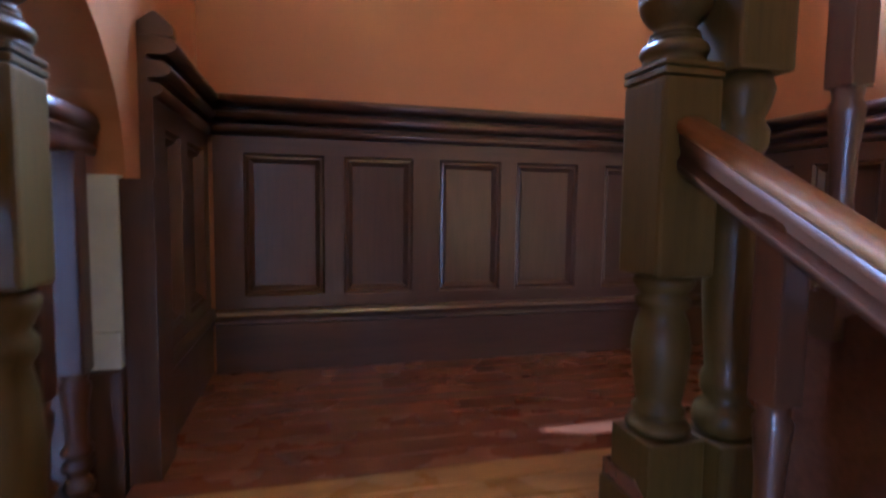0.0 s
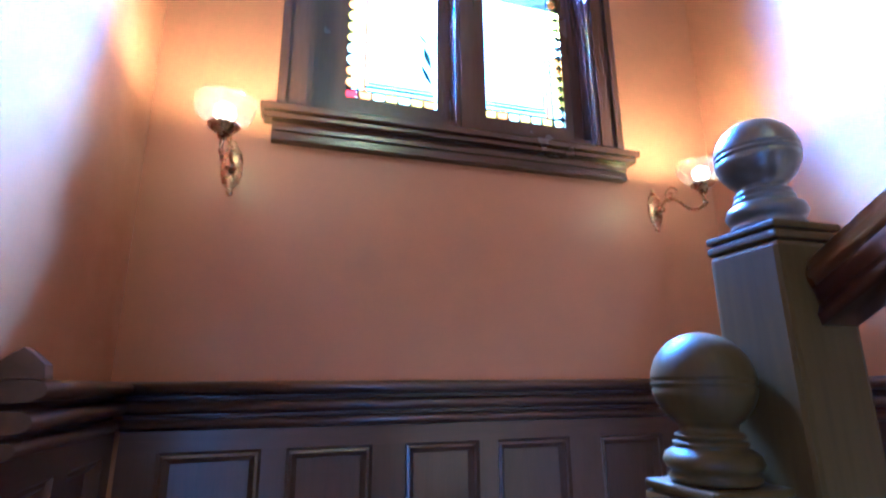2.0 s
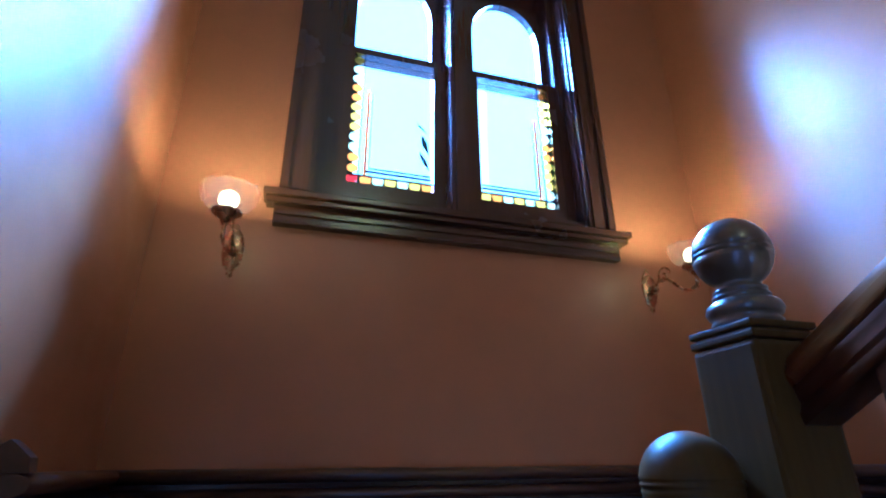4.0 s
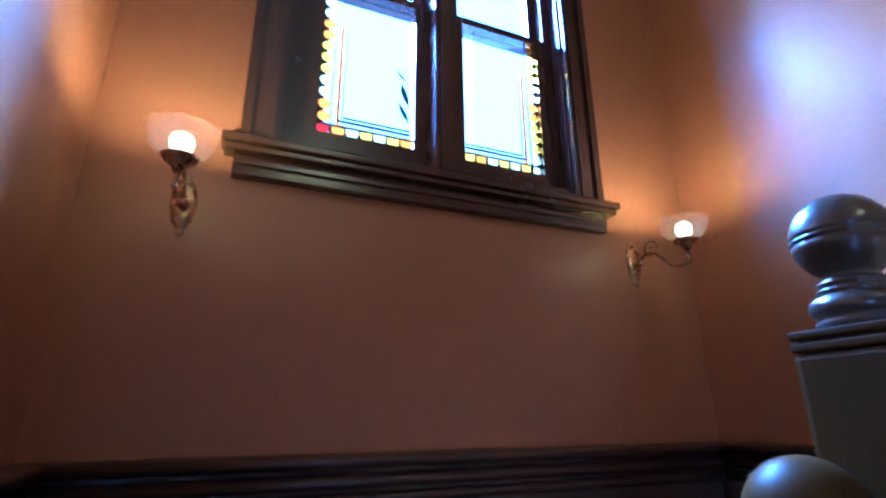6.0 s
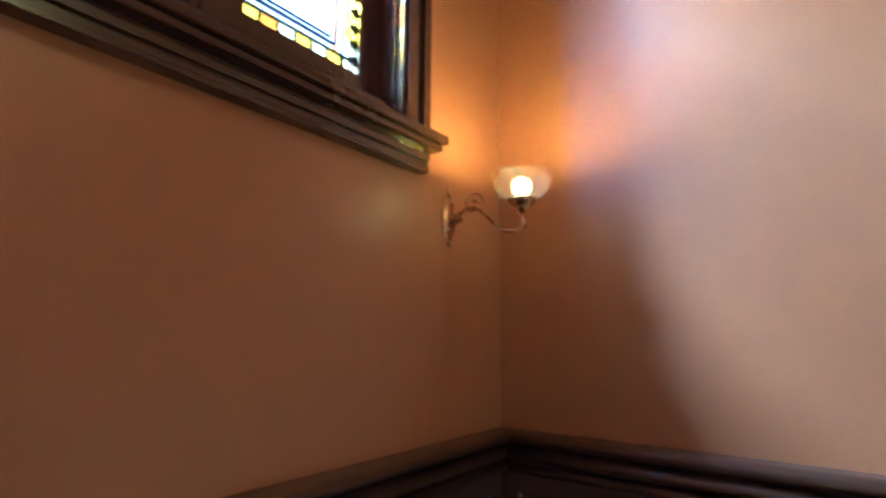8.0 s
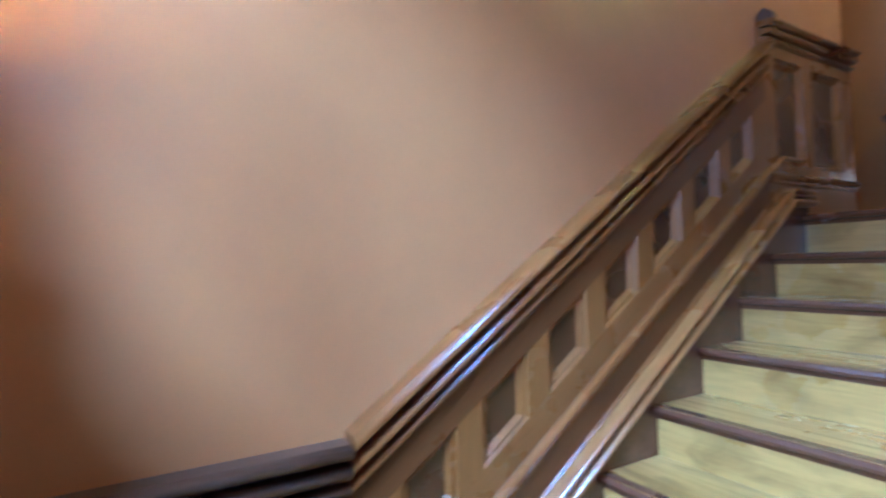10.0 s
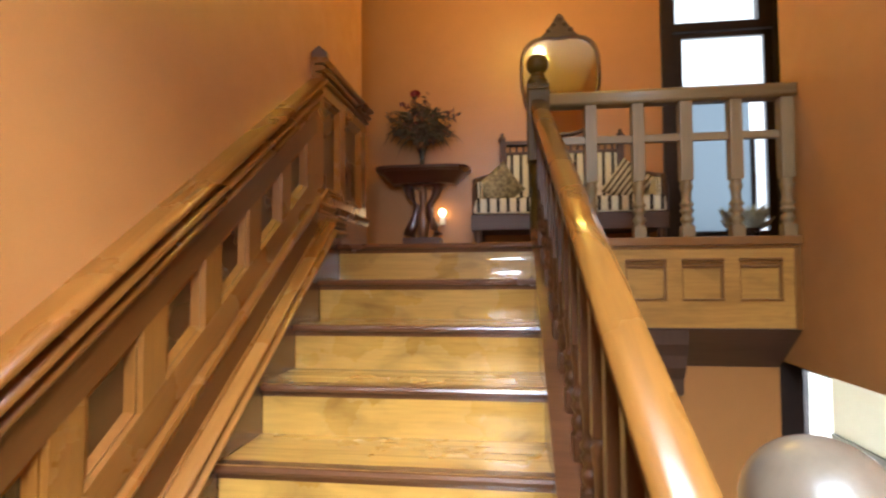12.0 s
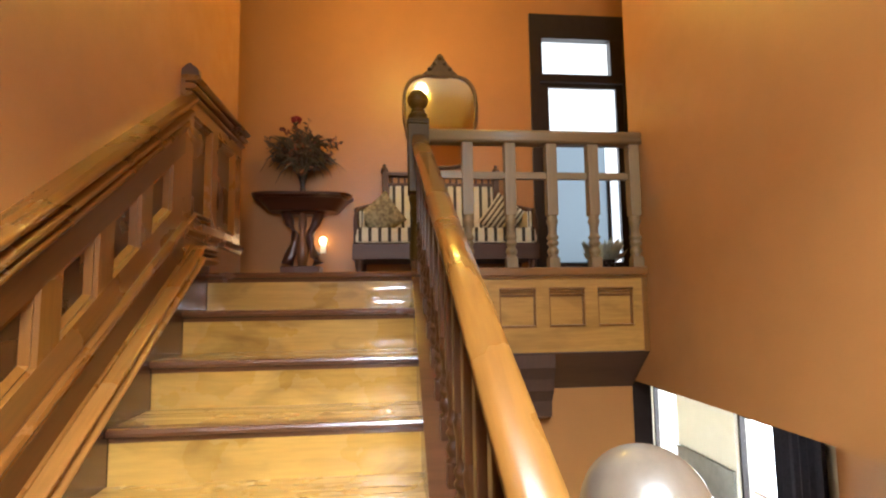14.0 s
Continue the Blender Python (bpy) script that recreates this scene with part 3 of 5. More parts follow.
for y in (2.40, 2.555):
    ob = new("baluster", me0)
    ob.location = (-2.31, y, -1.66)
    ob.parent = bal
boxes("curb", [(-2.44, -2.2, 2.0, JAMB - 0.002, LAND - 0.25, -1.66)], M_OAK[1], bal)

# gallery: panelled fascia, balustrade, sloped soffit, bracket
fas = thing("gallery_fascia", "honey oak gallery front with three recessed panels", "gallery front")
boxes("top_mould", [(W + 0.002, -1.09, -0.02, 0.055, -0.03, 0.012), (W + 0.002, -1.09, 0.0, 0.04, -0.045, -0.03)], M_RAIL[0], fas, "", 0.004)
boxes("frame_board", [(W + 0.002, -1.09, -0.0, 0.028, -0.09, -0.045), (W + 0.002, -1.09, 0.0, 0.028, -0.42, -0.295)]
      + [(a, b, 0.0, 0.028, -0.295, -0.09) for a, b in ((W + 0.002, -2.16), (-1.97, -1.90), (-1.71, -1.64), (-1.45, -1.09))], M_FASCIA[0], fas)
for a, b in ((-2.16, -1.97), (-1.90, -1.71), (-1.64, -1.45)):
    boxes("panel", [(a, b, -0.01, 0.006, -0.295, -0.09)], M_FASCIA[0], fas)
    for z0, z1, d in ((-0.103, -0.09, 0.034), (-0.120, -0.109, 0.024), (-0.137, -0.126, 0.018), (-0.295, -0.283, 0.032)):
        boxes("moulding", [(a, b, 0.006, d, z0, z1)], M_RAIL[0], fas, "", 0.002)
    for e0, e1 in ((a, a + 0.008), (b - 0.008, b)):
        boxes("moulding", [(e0, e1, 0.006, 0.02, -0.283, -0.103)], M_RAIL[2], fas)
boxes("end_post", [(W + 0.001, W + 0.03, -0.02, 0.034, -0.425, 0.0)], M_RAIL[2], fas)
bm = bmesh.new()
prism(bm, [(0, 0.028, -0.425), (0, -0.205, -0.645), (0, -0.205, -0.35), (0, 0.0, -0.30)], (W + 0.001, 0, 0), (-1.0, 0, 0))
part("soffit", bm, M_DARK[0], fas)
bm = bmesh.new()
prism(bm, [(0, 0.02, -0.42), (0, 0.02, -0.50), (0, -0.01, -0.56), (0, -0.02, -0.62), (0, -0.06, -0.68), (0, -0.07, -0.76), (0, -0.198, -0.80), (0, -0.198, -0.42)], (-1.735, 0, 0), (-1.13, 0, 0))
tagged(obj("bracket", bm, M_DARK[2]), "dark scrolled wood bracket block under the gallery", "bracket")

gal = thing("gallery_balustrade", "pale oak gallery railing with square-headed turned balusters", "balustrade")
GP = [(-0.045, 0.0), (-0.05, 0.015), (-0.04, 0.03), (-0.05, 0.045), (-0.042, 0.062), (-0.015, 0.072), (0.015, 0.072), (0.042, 0.062), (0.05, 0.045), (0.04, 0.03), (0.05, 0.015), (0.045, 0.0)]
rail("handrail", (W + 0.001, 0.0, 0.672), (-1.10, 0.0, 0.672), gal, M_GALLERY[0], GP)
me0 = baluster_mesh(0.665, 0.385, 0.029)
me0.materials[0] = M_GALLERY[2]
for x in (-1.30, -1.525, -1.748, -1.975, -2.203):
    ob = new("baluster", me0)
    ob.location = (x, 0.0, 0.012)
    ob.parent = gal
    if x > -2.2:
        boxes("cross_rail", [(x - 0.196, x - 0.029, -0.014, 0.014, 0.482, 0.518)], M_GALLERY[0], gal)
boxes("cross_rail", [(-1.271, -1.10, -0.014, 0.014, 0.482, 0.518)], M_GALLERY[0], gal)


# ---- wainscot ----
def panelling(name, label, place, material3, runs, height, cap, ends=()):
    """Panelling on a wall. place(u, v, d): along, up, out of the wall. runs: (u0, u1) of each recessed panel; height rows: (v of foot, base top, panel foot, panel head, cap foot, cap top)."""
    w = structure(thing(name, label, "wainscot"), label, "wainscot")
    u_a, u_b = cap
    v0, vb, p0, p1, c0, c1 = height
    HM, VM, NM = material3

    def slab(b, u0, u1, v_0, v_1, d0, d1):
        A = [b.verts.new(place(u, v, d)) for d in (d0, d1) for u, v in ((u0, v_0), (u1, v_0), (u1, v_1), (u0, v_1))]
        for q in ((3, 2, 1, 0), (4, 5, 6, 7), (0, 1, 5, 4), (1, 2, 6, 5), (2, 3, 7, 6), (3, 0, 4, 7)):
            b.faces.new([A[i] for i in q])
    b = bmesh.new()
    slab(b, u_a, u_b, p1, c0, 0.0, 0.03)
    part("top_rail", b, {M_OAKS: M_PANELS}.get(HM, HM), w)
    b = bmesh.new()
    slab(b, u_a, u_b, vb, p0, 0.0, 0.03)
    part("bottom_rail", b, HM, w)
    b = bmesh.new()
    slab(b, u_a, u_b, v0, vb, 0.0, 0.036)
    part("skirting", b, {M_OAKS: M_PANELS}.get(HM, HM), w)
    b = bmesh.new()
    bead = [(0.0, 0.036), (-0.008, 0.052), (-0.020, 0.058), (-0.034, 0.052), (-0.040, 0.044), (-0.052, 0.046), (-0.058, 0.036)]
    ends = [[b.verts.new(place(u, vb + f, d)) for f, d in bead] for u in (u_a, u_b)]
    for k in range(len(bead) - 1):
        b.faces.new((ends[0][k], ends[0][k + 1], ends[1][k + 1], ends[1][k]))
    for r_ in ends:
        b.faces.new(r_)
    bmesh.ops.recalc_face_normals(b, faces=b.faces)
    part("skirting_bead", b, HM, w)
    edges = [u_a] + [u for r in runs for u in r] + [u_b]
    for i in range(0, len(edges), 2):
        if abs(edges[i + 1] - edges[i]) > 0.004:
            b = bmesh.new()
            slab(b, edges[i], edges[i + 1], p0, p1, 0.0, 0.03)
            part("stile", b, VM, w)
    for u0, u1 in runs:
        b = bmesh.new()
        slab(b, u0, u1, p0, p1, 0.0, 0.003)
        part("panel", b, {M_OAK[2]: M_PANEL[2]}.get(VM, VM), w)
        b = bmesh.new()
        sgn = 1 if u1 > u0 else -1
        g = min(0.034, 0.2 * abs(u1 - u0)) * sgn
        h = abs(g)
        o = [b.verts.new(place(u, v, 0.030)) for u, v in ((u0, p0), (u1, p0), (u1, p1), (u0, p1))]
        q = [b.verts.new(place(u, v, 0.019)) for u, v in ((u0 + 0.25 * g, p0 + 0.25 * h), (u1 - 0.25 * g, p0 + 0.25 * h), (u1 - 0.25 * g, p1 - 0.25 * h), (u0 + 0.25 * g, p1 - 0.25 * h))]
        r = [b.verts.new(place(u, v, 0.022)) for u, v in ((u0 + 0.5 * g, p0 + 0.5 * h), (u1 - 0.5 * g, p0 + 0.5 * h), (u1 - 0.5 * g, p1 - 0.5 * h), (u0 + 0.5 * g, p1 - 0.5 * h))]
        s = [b.verts.new(place(u, v, 0.002)) for u, v in ((u0 + g, p0 + h), (u1 - g, p0 + h), (u1 - g, p1 - h), (u0 + g, p1 - h))]
        for a_, c_ in ((o, q), (q, r), (r, s)):
            for k in range(4):
                b.faces.new((a_[k], a_[(k + 1) % 4], c_[(k + 1) % 4], c_[k]))
        part("panel_mould", b, VM, w)
    b = bmesh.new()
    hc = c1 - c0
    prof = [(0, 0.0), (0, 0.032), (0.04, 0.044), (0.10, 0.052), (0.16, 0.052), (0.22, 0.044), (0.24, 0.020), (0.32, 0.020), (0.34, 0.052), (0.40, 0.066), (0.47, 0.070), (0.54, 0.066), (0.60, 0.052), (0.61, 0.018), (0.70, 0.018), (0.72, 0.060), (0.79, 0.080), (0.88, 0.084), (0.95, 0.078), (1.0, 0.058), (1.0, 0.0)]
    rows = [[b.verts.new(place(u, c0 + f * hc, d)) for f, d in prof] for u in (u_a, u_b)]
    for k in range(len(prof) - 1):
        fc = b.faces.new((rows[0][k], rows[0][k + 1], rows[1][k + 1], rows[1][k]))
        fc.smooth = k not in (0, 5, 6, 7, 12, 13, 14, 19)
    for r_ in rows:
        b.faces.new(r_)
    bmesh.ops.recalc_face_normals(b, faces=b.faces)
    part("cap_moulding", b, HM, w)
    return w


CAP = -0.628
lower_h = (LAND, -1.385, -1.34, -0.825, -0.765, CAP)
# Same oak as beside the stairs; the landing's shade is put in as M_DARK.
panelling("wainscot_north", "dark oak raised panelling below the window", lambda u, v, d: (u, N - d, v), (M_DARK[0], M_DARK[2], M_DARK[0]),
          [(-2.09, -1.808), (-1.737, -1.475), (-1.37, -1.115), (-1.05, -0.775), (-0.65, -0.385), (-0.31, -0.05)], lower_h, (W + 0.05, E - 0.05))
panelling("wainscot_west", "dark oak raised panelling ending at the wall opening", lambda u, v, d: (W + d, u, v), (M_DARK[1], M_DARK[2], M_DARK[1]),
          [(2.86, 3.02), (3.10, 3.34)], lower_h, (2.76, N))
boxes("wainscot_end_post", [(W - 0.004, W + 0.06, JAMB - 0.03, 2.758, LAND - 0.3, -0.96)], M_DARK[2])
structure(boxes("opening_jamb_lining", [(W - 0.255, W - 0.006, JAMB - 0.03, JAMB + 0.05, -1.36, -0.952), (W - 0.255, W - 0.006, JAMB - 0.046, JAMB - 0.03, -1.36, -1.28)], M_DAYLITJAMB, None, "", 0.004), "lining of the wall opening, daylight on it put in as pale grey", "jamb")
structure(boxes("opening_jamb_plinth", [(W - 0.26, W - 0.006, JAMB - 0.05, JAMB + 0.05, LAND - 0.3, -1.362)], M_DARK[2], None, "", 0.004), "dark oak plinth of the wall opening", "jamb")
structure(bpy.data.objects["wainscot_end_post"], "dark oak post at the end of the panelling", "wainscot")
panelling("wainscot_east", "oak raised panelling along the landing", lambda u, v, d: (E - d, u, v), (M_DARK[1], M_DARK[2], M_DARK[1]),
          [(2.42, 2.68), (2.76, 3.02), (3.10, 3.34)], lower_h, (2.29, N))
BR, ER = 2.285, 0.25                 # where the sloping part begins and ends
SL = 0.69


def on_slope(u, v, d):
    return (E - d, u, CAP + SL * (BR - u) + v)


runs = []
for k in range(7):
    u = 2.138 - k * 0.265
    runs.append((u, u - 0.178))
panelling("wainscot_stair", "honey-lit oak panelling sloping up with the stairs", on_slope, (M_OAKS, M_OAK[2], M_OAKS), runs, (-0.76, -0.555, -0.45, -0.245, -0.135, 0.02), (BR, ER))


def line(y, v):
    return CAP + SL * (BR - y) + v


bm = bmesh.new()
prism(bm, [(0, 2.33, LAND), (0, 2.33, LAND + 0.20), (0, 2.28, line(2.28, -0.80)), (0, 0.16, line(0.16, -0.80)), (0, -0.05, line(0.16, -0.80)), (0, -0.05, -0.30), (0, 0.1, -0.30)], (0.0, 0, 0), (E - 0.001, 0, 0))
part("wall_string", bm, M_NOSE, UP, "dark red-brown wall string")
def sloping_bead(v, rad, out, material):
    """A half-round bead up the slope that turns level at the head of the stairs."""
    b = bmesh.new()
    prof = [(out * math.cos(radians(a)), v + rad * math.sin(radians(a))) for a in range(-90, 91, 20)]
    ends = [[b.verts.new((E - 0.036 - d, y, line(max(y, 0.14), f))) for d, f in prof] for y in (2.30, 0.14, -0.05)]
    for p, q in zip(ends, ends[1:]):
        for k in range(len(prof) - 1):
            b.faces.new((p[k], p[k + 1], q[k + 1], q[k])).smooth = True
    for r_ in (ends[0], ends[-1]):
        b.faces.new(r_)
    part("string_mould", b, material, UP)


sloping_bead(-0.795, 0.020, 0.062, M_SLOPEMOULD)
sloping_bead(-0.765, 0.011, 0.052, M_OAKS)
sloping_bead(-0.742, 0.014, 0.058, M_SLOPEMOULD)
sloping_bead(-0.722, 0.007, 0.012, M_OAKS)
sloping_bead(-0.585, 0.010, 0.014, M_SLOPEMOULD)
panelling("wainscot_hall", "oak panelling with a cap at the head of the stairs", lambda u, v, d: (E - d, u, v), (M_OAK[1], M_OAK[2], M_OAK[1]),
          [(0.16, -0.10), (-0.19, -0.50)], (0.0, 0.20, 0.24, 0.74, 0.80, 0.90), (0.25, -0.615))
bm = bmesh.new()
prism(bm, [(E - 0.078, 0.25, 0.9005), (E - 0.001, 0.25, 0.9005), (E - 0.001, 0.25, 0.925), (E - 0.02, 0.25, 0.945), (E - 0.036, 0.25, 0.955), (E - 0.050, 0.25, 0.945), (E - 0.074, 0.25, 0.925)], (0, 0, 0), (0, -0.035, 0))
structure(obj("wainscot_finial", bm, M_DARK[1]), "small oak crest on the panelling cap", "wainscot")


bm = bmesh.new()
prism(bm, [(W + 0.078, 2.758, CAP + 0.0005), (W + 0.001, 2.758, CAP + 0.0005), (W + 0.001, 2.758, CAP + 0.028), (W + 0.022, 2.758, CAP + 0.046), (W + 0.038, 2.758, CAP + 0.056), (W + 0.052, 2.758, CAP + 0.046), (W + 0.074, 2.758, CAP + 0.026)], (0, 0, 0), (0, 0.035, 0))
structure(obj("wainscot_finial", bm, M_DARK[1]), "small dark oak crest on the panelling cap", "wainscot")


# ---- stained glass window ----
win = structure(thing("window_1", "pair of stained glass sashes in a dark mahogany frame", "window"), "pair of stained glass sashes in a dark mahogany frame", "window")
boxes("jamb", [(wx0, wx0 + 0.02, N - 0.01, N + 0.165, wz0, wz1)], M_FRAME[2], win)
boxes("jamb", [(wx1 - 0.02, wx1, N - 0.01, N + 0.165, wz0, wz1)], M_FRAME[2], win)
boxes("head_jamb", [(wx0 + 0.02, wx1 - 0.02, N - 0.01, N + 0.165, wz1 - 0.02, wz1)], M_FRAME[0], win)
boxes("casing", [(-1.845, wx0 + 0.01, N - 0.035, N - 0.011, 0.30, 1.92), (-1.845, -1.815, N - 0.05, N - 0.035, 0.30, 1.92), (-1.765, -1.745, N - 0.045, N - 0.035, 0.30, 1.92)], M_FRAME[2], win)
boxes("casing", [(wx1 - 0.01, -0.435, N - 0.035, N - 0.011, 0.30, 1.92), (-0.465, -0.435, N - 0.05, N - 0.035, 0.30, 1.92), (-0.535, -0.515, N - 0.045, N - 0.035, 0.30, 1.92)], M_FRAME[2], win)
boxes("head_casing", [(-1.87, -0.41, N - 0.05, N - 0.002, 1.92, 2.05), (-1.92, -0.36, N - 0.09, N - 0.002, 2.05, 2.09)], M_FRAME[0], win)
boxes("window_sill", [(-1.895, -0.385, N - 0.085, N + 0.05, 0.272, 0.30), (-1.885, -0.395, N - 0.07, N - 0.002, 0.25, 0.272)], M_FRAME[0], win, "", 0.006)
boxes("apron", [(-1.855, -0.425, N - 0.035, N - 0.002, 0.18, 0.25), (-1.85, -0.43, N - 0.045, N - 0.035, 0.215, 0.235), (-1.85, -0.43, N - 0.043, N - 0.035, 0.18, 0.193)], M_FRAME[0], win, "", 0.002)
boxes("sub_sill", [(wx0 + 0.02, wx1 - 0.02, N - 0.002, N + 0.165, 0.34, 0.362)], M_FRAME[0], win)
boxes("mullion", [(-1.176, -1.104, N - 0.028, N + 0.16, 0.30, 1.80), (-1.16, -1.12, N - 0.045, N - 0.028, 0.30, 1.80)], M_FRAME[2], win)
ZS = 1.13                                         # meeting rail
for x0, x1 in ((-1.668, -1.177), (-1.103, -0.604)):
    gx0, gx1 = (x0 + 0.068, x1 - 0.055) if x0 < -1.3 else (x0 + 0.088, x1 - 0.040)
    ya, yb = N + 0.055, N + 0.095
    sash = boxes("lower_sash", [(x0, gx0, ya, yb, 0.362, ZS + 0.01), (gx1, x1, ya, yb, 0.362, ZS + 0.01), (gx0, gx1, ya, yb, 0.362, 0.440), (gx0, gx1, ya, yb, ZS - 0.025, ZS + 0.01)], M_FRAME[2], win)
    boxes("sash_stop", [(x0 - (0.055 if x0 < -1.5 else 0.001), x0, N + 0.05, N + 0.15, 0.362, wz1 - 0.02)], M_FRAME[2], win)
    boxes("sash_stop", [(x1, x1 + (0.043 if x1 > -1 else 0.001), N + 0.05, N + 0.15, 0.362, wz1 - 0.02)], M_FRAME[2], win)
    # upper sash with an arched head
    bm = bmesh.new()
    zt, mid, rr = 1.50, (gx0 + gx1) / 2, (gx1 - gx0) / 2
    arc = [(mid + rr * math.cos(radians(a)), N + 0.105, zt - 0.06 + rr * 1.25 * math.sin(radians(a))) for a in range(0, 181, 12)]
    n = len(arc)
    for i in range(n - 1):
        a, b_ = arc[i], arc[i + 1]
        top = 1.80
        vs = [(a[0], top), (b_[0], top), (b_[0], b_[2]), (a[0], a[2])]
        lo = [bm.verts.new((x, N + 0.105, z)) for x, z in vs]
        hi = [bm.verts.new((x, N + 0.145, z)) for x, z in vs]
        bm.faces.new(lo[::-1])
        bm.faces.new(hi)
        for q in range(4):
            bm.faces.new((lo[q], lo[(q + 1) % 4], hi[(q + 1) % 4], hi[q]))
    box(bm, x0, gx0, N + 0.105, N + 0.145, ZS - 0.02, 1.80)
    box(bm, gx1, x1, N + 0.105, N + 0.145, ZS - 0.02, 1.80)
    box(bm, gx0, gx1, N + 0.105, N + 0.145, ZS - 0.02, ZS + 0.03)
    part("upper_sash", bm, M_FRAME[2], win)
    boxes("pane", [(gx0, gx1, N + 0.123, N + 0.127, ZS + 0.03, 1.80)], M_CLEAR, win)
    # leaded lower pane: rondels and small squares round a clear field
    w = 0.047
    zb, ztop = 0.440, ZS - 0.025
    boxes("pane", [(gx0 + w, gx1 - w * (0.25 if x0 < -1.3 else 1), N + 0.073, N + 0.077, zb + w, ztop)], M_CLEAR, win)
    side = gx0 if x0 < -1.3 else gx1 - w
    nr = 13
    hgt = (ztop - zb) / nr
    cols = [M_YELLOW, M_YELLOW, M_PALE, M_AMBER, M_YELLOW, M_PALE, M_AMBER]
    for k in range(nr):
        m = M_RED if (k == 0 and x0 < -1.3) else cols[(k * 3 + (0 if x0 < -1.3 else 2)) % 7]
        bm = bmesh.new()
        c = (side + w / 2, zb + hgt * (k + 0.5))
        prism(bm, [(c[0] + 0.0225 * math.cos(radians(a)), 0, c[1] + 0.0225 * math.sin(radians(a))) for a in range(0, 360, 30)], (0, N + 0.072, 0), (0, N + 0.078, 0))
        part("rondel", bm, m, win)
    xo = side if side == gx0 else side + w
    out = 1 if side == gx0 else -1
    bm = bmesh.new()
    rr = 0.0225
    for k in range(-1, nr):
        ca, cb = zb + hgt * (k + 0.5), zb + hgt * (k + 1.5)
        pts = [(xo, 0, max(zb, ca))]
        for q in range(0, 5):
            a = radians(90 * q / 4)
            pts.append((side + w / 2 - out * rr * math.cos(a), 0, min(ztop, max(zb, ca + rr * math.sin(a)))))
        for q in range(4, -1, -1):
            a = radians(90 * q / 4)
            pts.append((side + w / 2 - out * rr * math.cos(a), 0, min(ztop, max(zb, cb - rr * math.sin(a)))))
        pts.append((xo, 0, min(ztop, cb)))
        prism(bm, pts, (0, N + 0.072, 0), (0, N + 0.078, 0))
    part("lead_web", bm, M_LEAD, win)
    nb = 7
    bw = (gx1 - gx0) / nb
    for k in range(nb):
        if (k == 0 and side == gx0) or (k == nb - 1 and side != gx0):
            continue
        # small lights with a rounded foot
        c, rb = gx0 + bw * (k + 0.5), bw / 2 - 0.003
        bm = bmesh.new()
        foot = [(c + rb * math.cos(radians(a)), 0, zb + 0.022 + 0.021 * math.sin(radians(a))) for a in range(180, 361, 20)]
        prism(bm, foot + [(c + rb, 0, zb + w - 0.005), (c - rb, 0, zb + w - 0.005)], (0, N + 0.073, 0), (0, N + 0.077, 0))
        part("square", bm, cols[(k * 2 + 1) % 7], win)
    bm = bmesh.new()
    for k in range(1, nb):
        c = gx0 + bw * k
        box(bm, c - 0.003, c + 0.003, N + 0.069, N + 0.081, zb + 0.018, zb + w * 0.8)
        prism(bm, [(c - bw * 0.45, 0, zb), (c + bw * 0.45, 0, zb), (c + bw * 0.2, 0, zb + 0.005), (c + 0.003, 0, zb + 0.019), (c - 0.003, 0, zb + 0.019), (c - bw * 0.2, 0, zb + 0.005)], (0, N + 0.071, 0), (0, N + 0.079, 0))
    box(bm, gx0, gx1, N + 0.069, N + 0.081, zb + w - 0.004, zb + w)
    inner = side + w if side == gx0 else side
    box(bm, inner - 0.002, inner + 0.002, N + 0.069, N + 0.081, zb, ztop)
    # thin inner border lines
    sgn = 1 if side == gx0 else -1
    ix = inner + sgn * 0.028
    box(bm, ix - 0.002, ix + 0.002, N + 0.069, N + 0.081, zb + w + 0.02, ztop - 0.18)
    xa, xb = sorted((ix, (gx1 - 0.01) if sgn > 0 else (gx0 + 0.01)))
    box(bm, xa, xb, N + 0.069, N + 0.081, zb + w + 0.018, zb + w + 0.023)
    ix2 = ix + sgn * 0.016
    box(bm, ix2 - 0.0015, ix2 + 0.0015, N + 0.070, N + 0.080, zb + w + 0.036, ztop - 0.20)
    xa, xb = sorted((ix2, (gx1 - 0.01) if sgn > 0 else (gx0 + 0.01)))
    box(bm, xa, xb, N + 0.070, N + 0.080, zb + w + 0.035, zb + w + 0.038)
    part("lead_came", bm, M_LEAD, win)
    boxes("border_strip", [(ix - 0.007, ix + 0.007, N + 0.074, N + 0.076, zb + w, ztop - 0.18)], M_AMBER, win)
# a leaf motif in dark lead beside the mullion
bm = bmesh.new()
for x, z, s, lean in ((-1.250, 0.555, 0.085, -0.5), (-1.252, 0.63, 0.10, -0.3), (-1.262, 0.74, 0.05, -0.9)):
    out = []
    for q in range(9):
        f = q / 8
        out.append((x + lean * s * f - 0.16 * s * math.sin(math.pi * f), 0, z + s * f))
    for q in range(7, 0, -1):
        f = q / 8
        out.append((x + lean * s * f + 0.10 * s * math.sin(math.pi * f), 0, z + s * f))
    prism(bm, out, (0, N + 0.067, 0), (0, N + 0.071, 0))
part("leaf_motif", bm, pane_glass("dark_green_glass", (0.10, 0.16, 0.12)), win)
structure(boxes("backdrop_sky", [(-4.5, 2.5, 6.0, 6.02, -1.5, 6.5)], M_SKY), "bright sky outside the stair window", "backdrop")


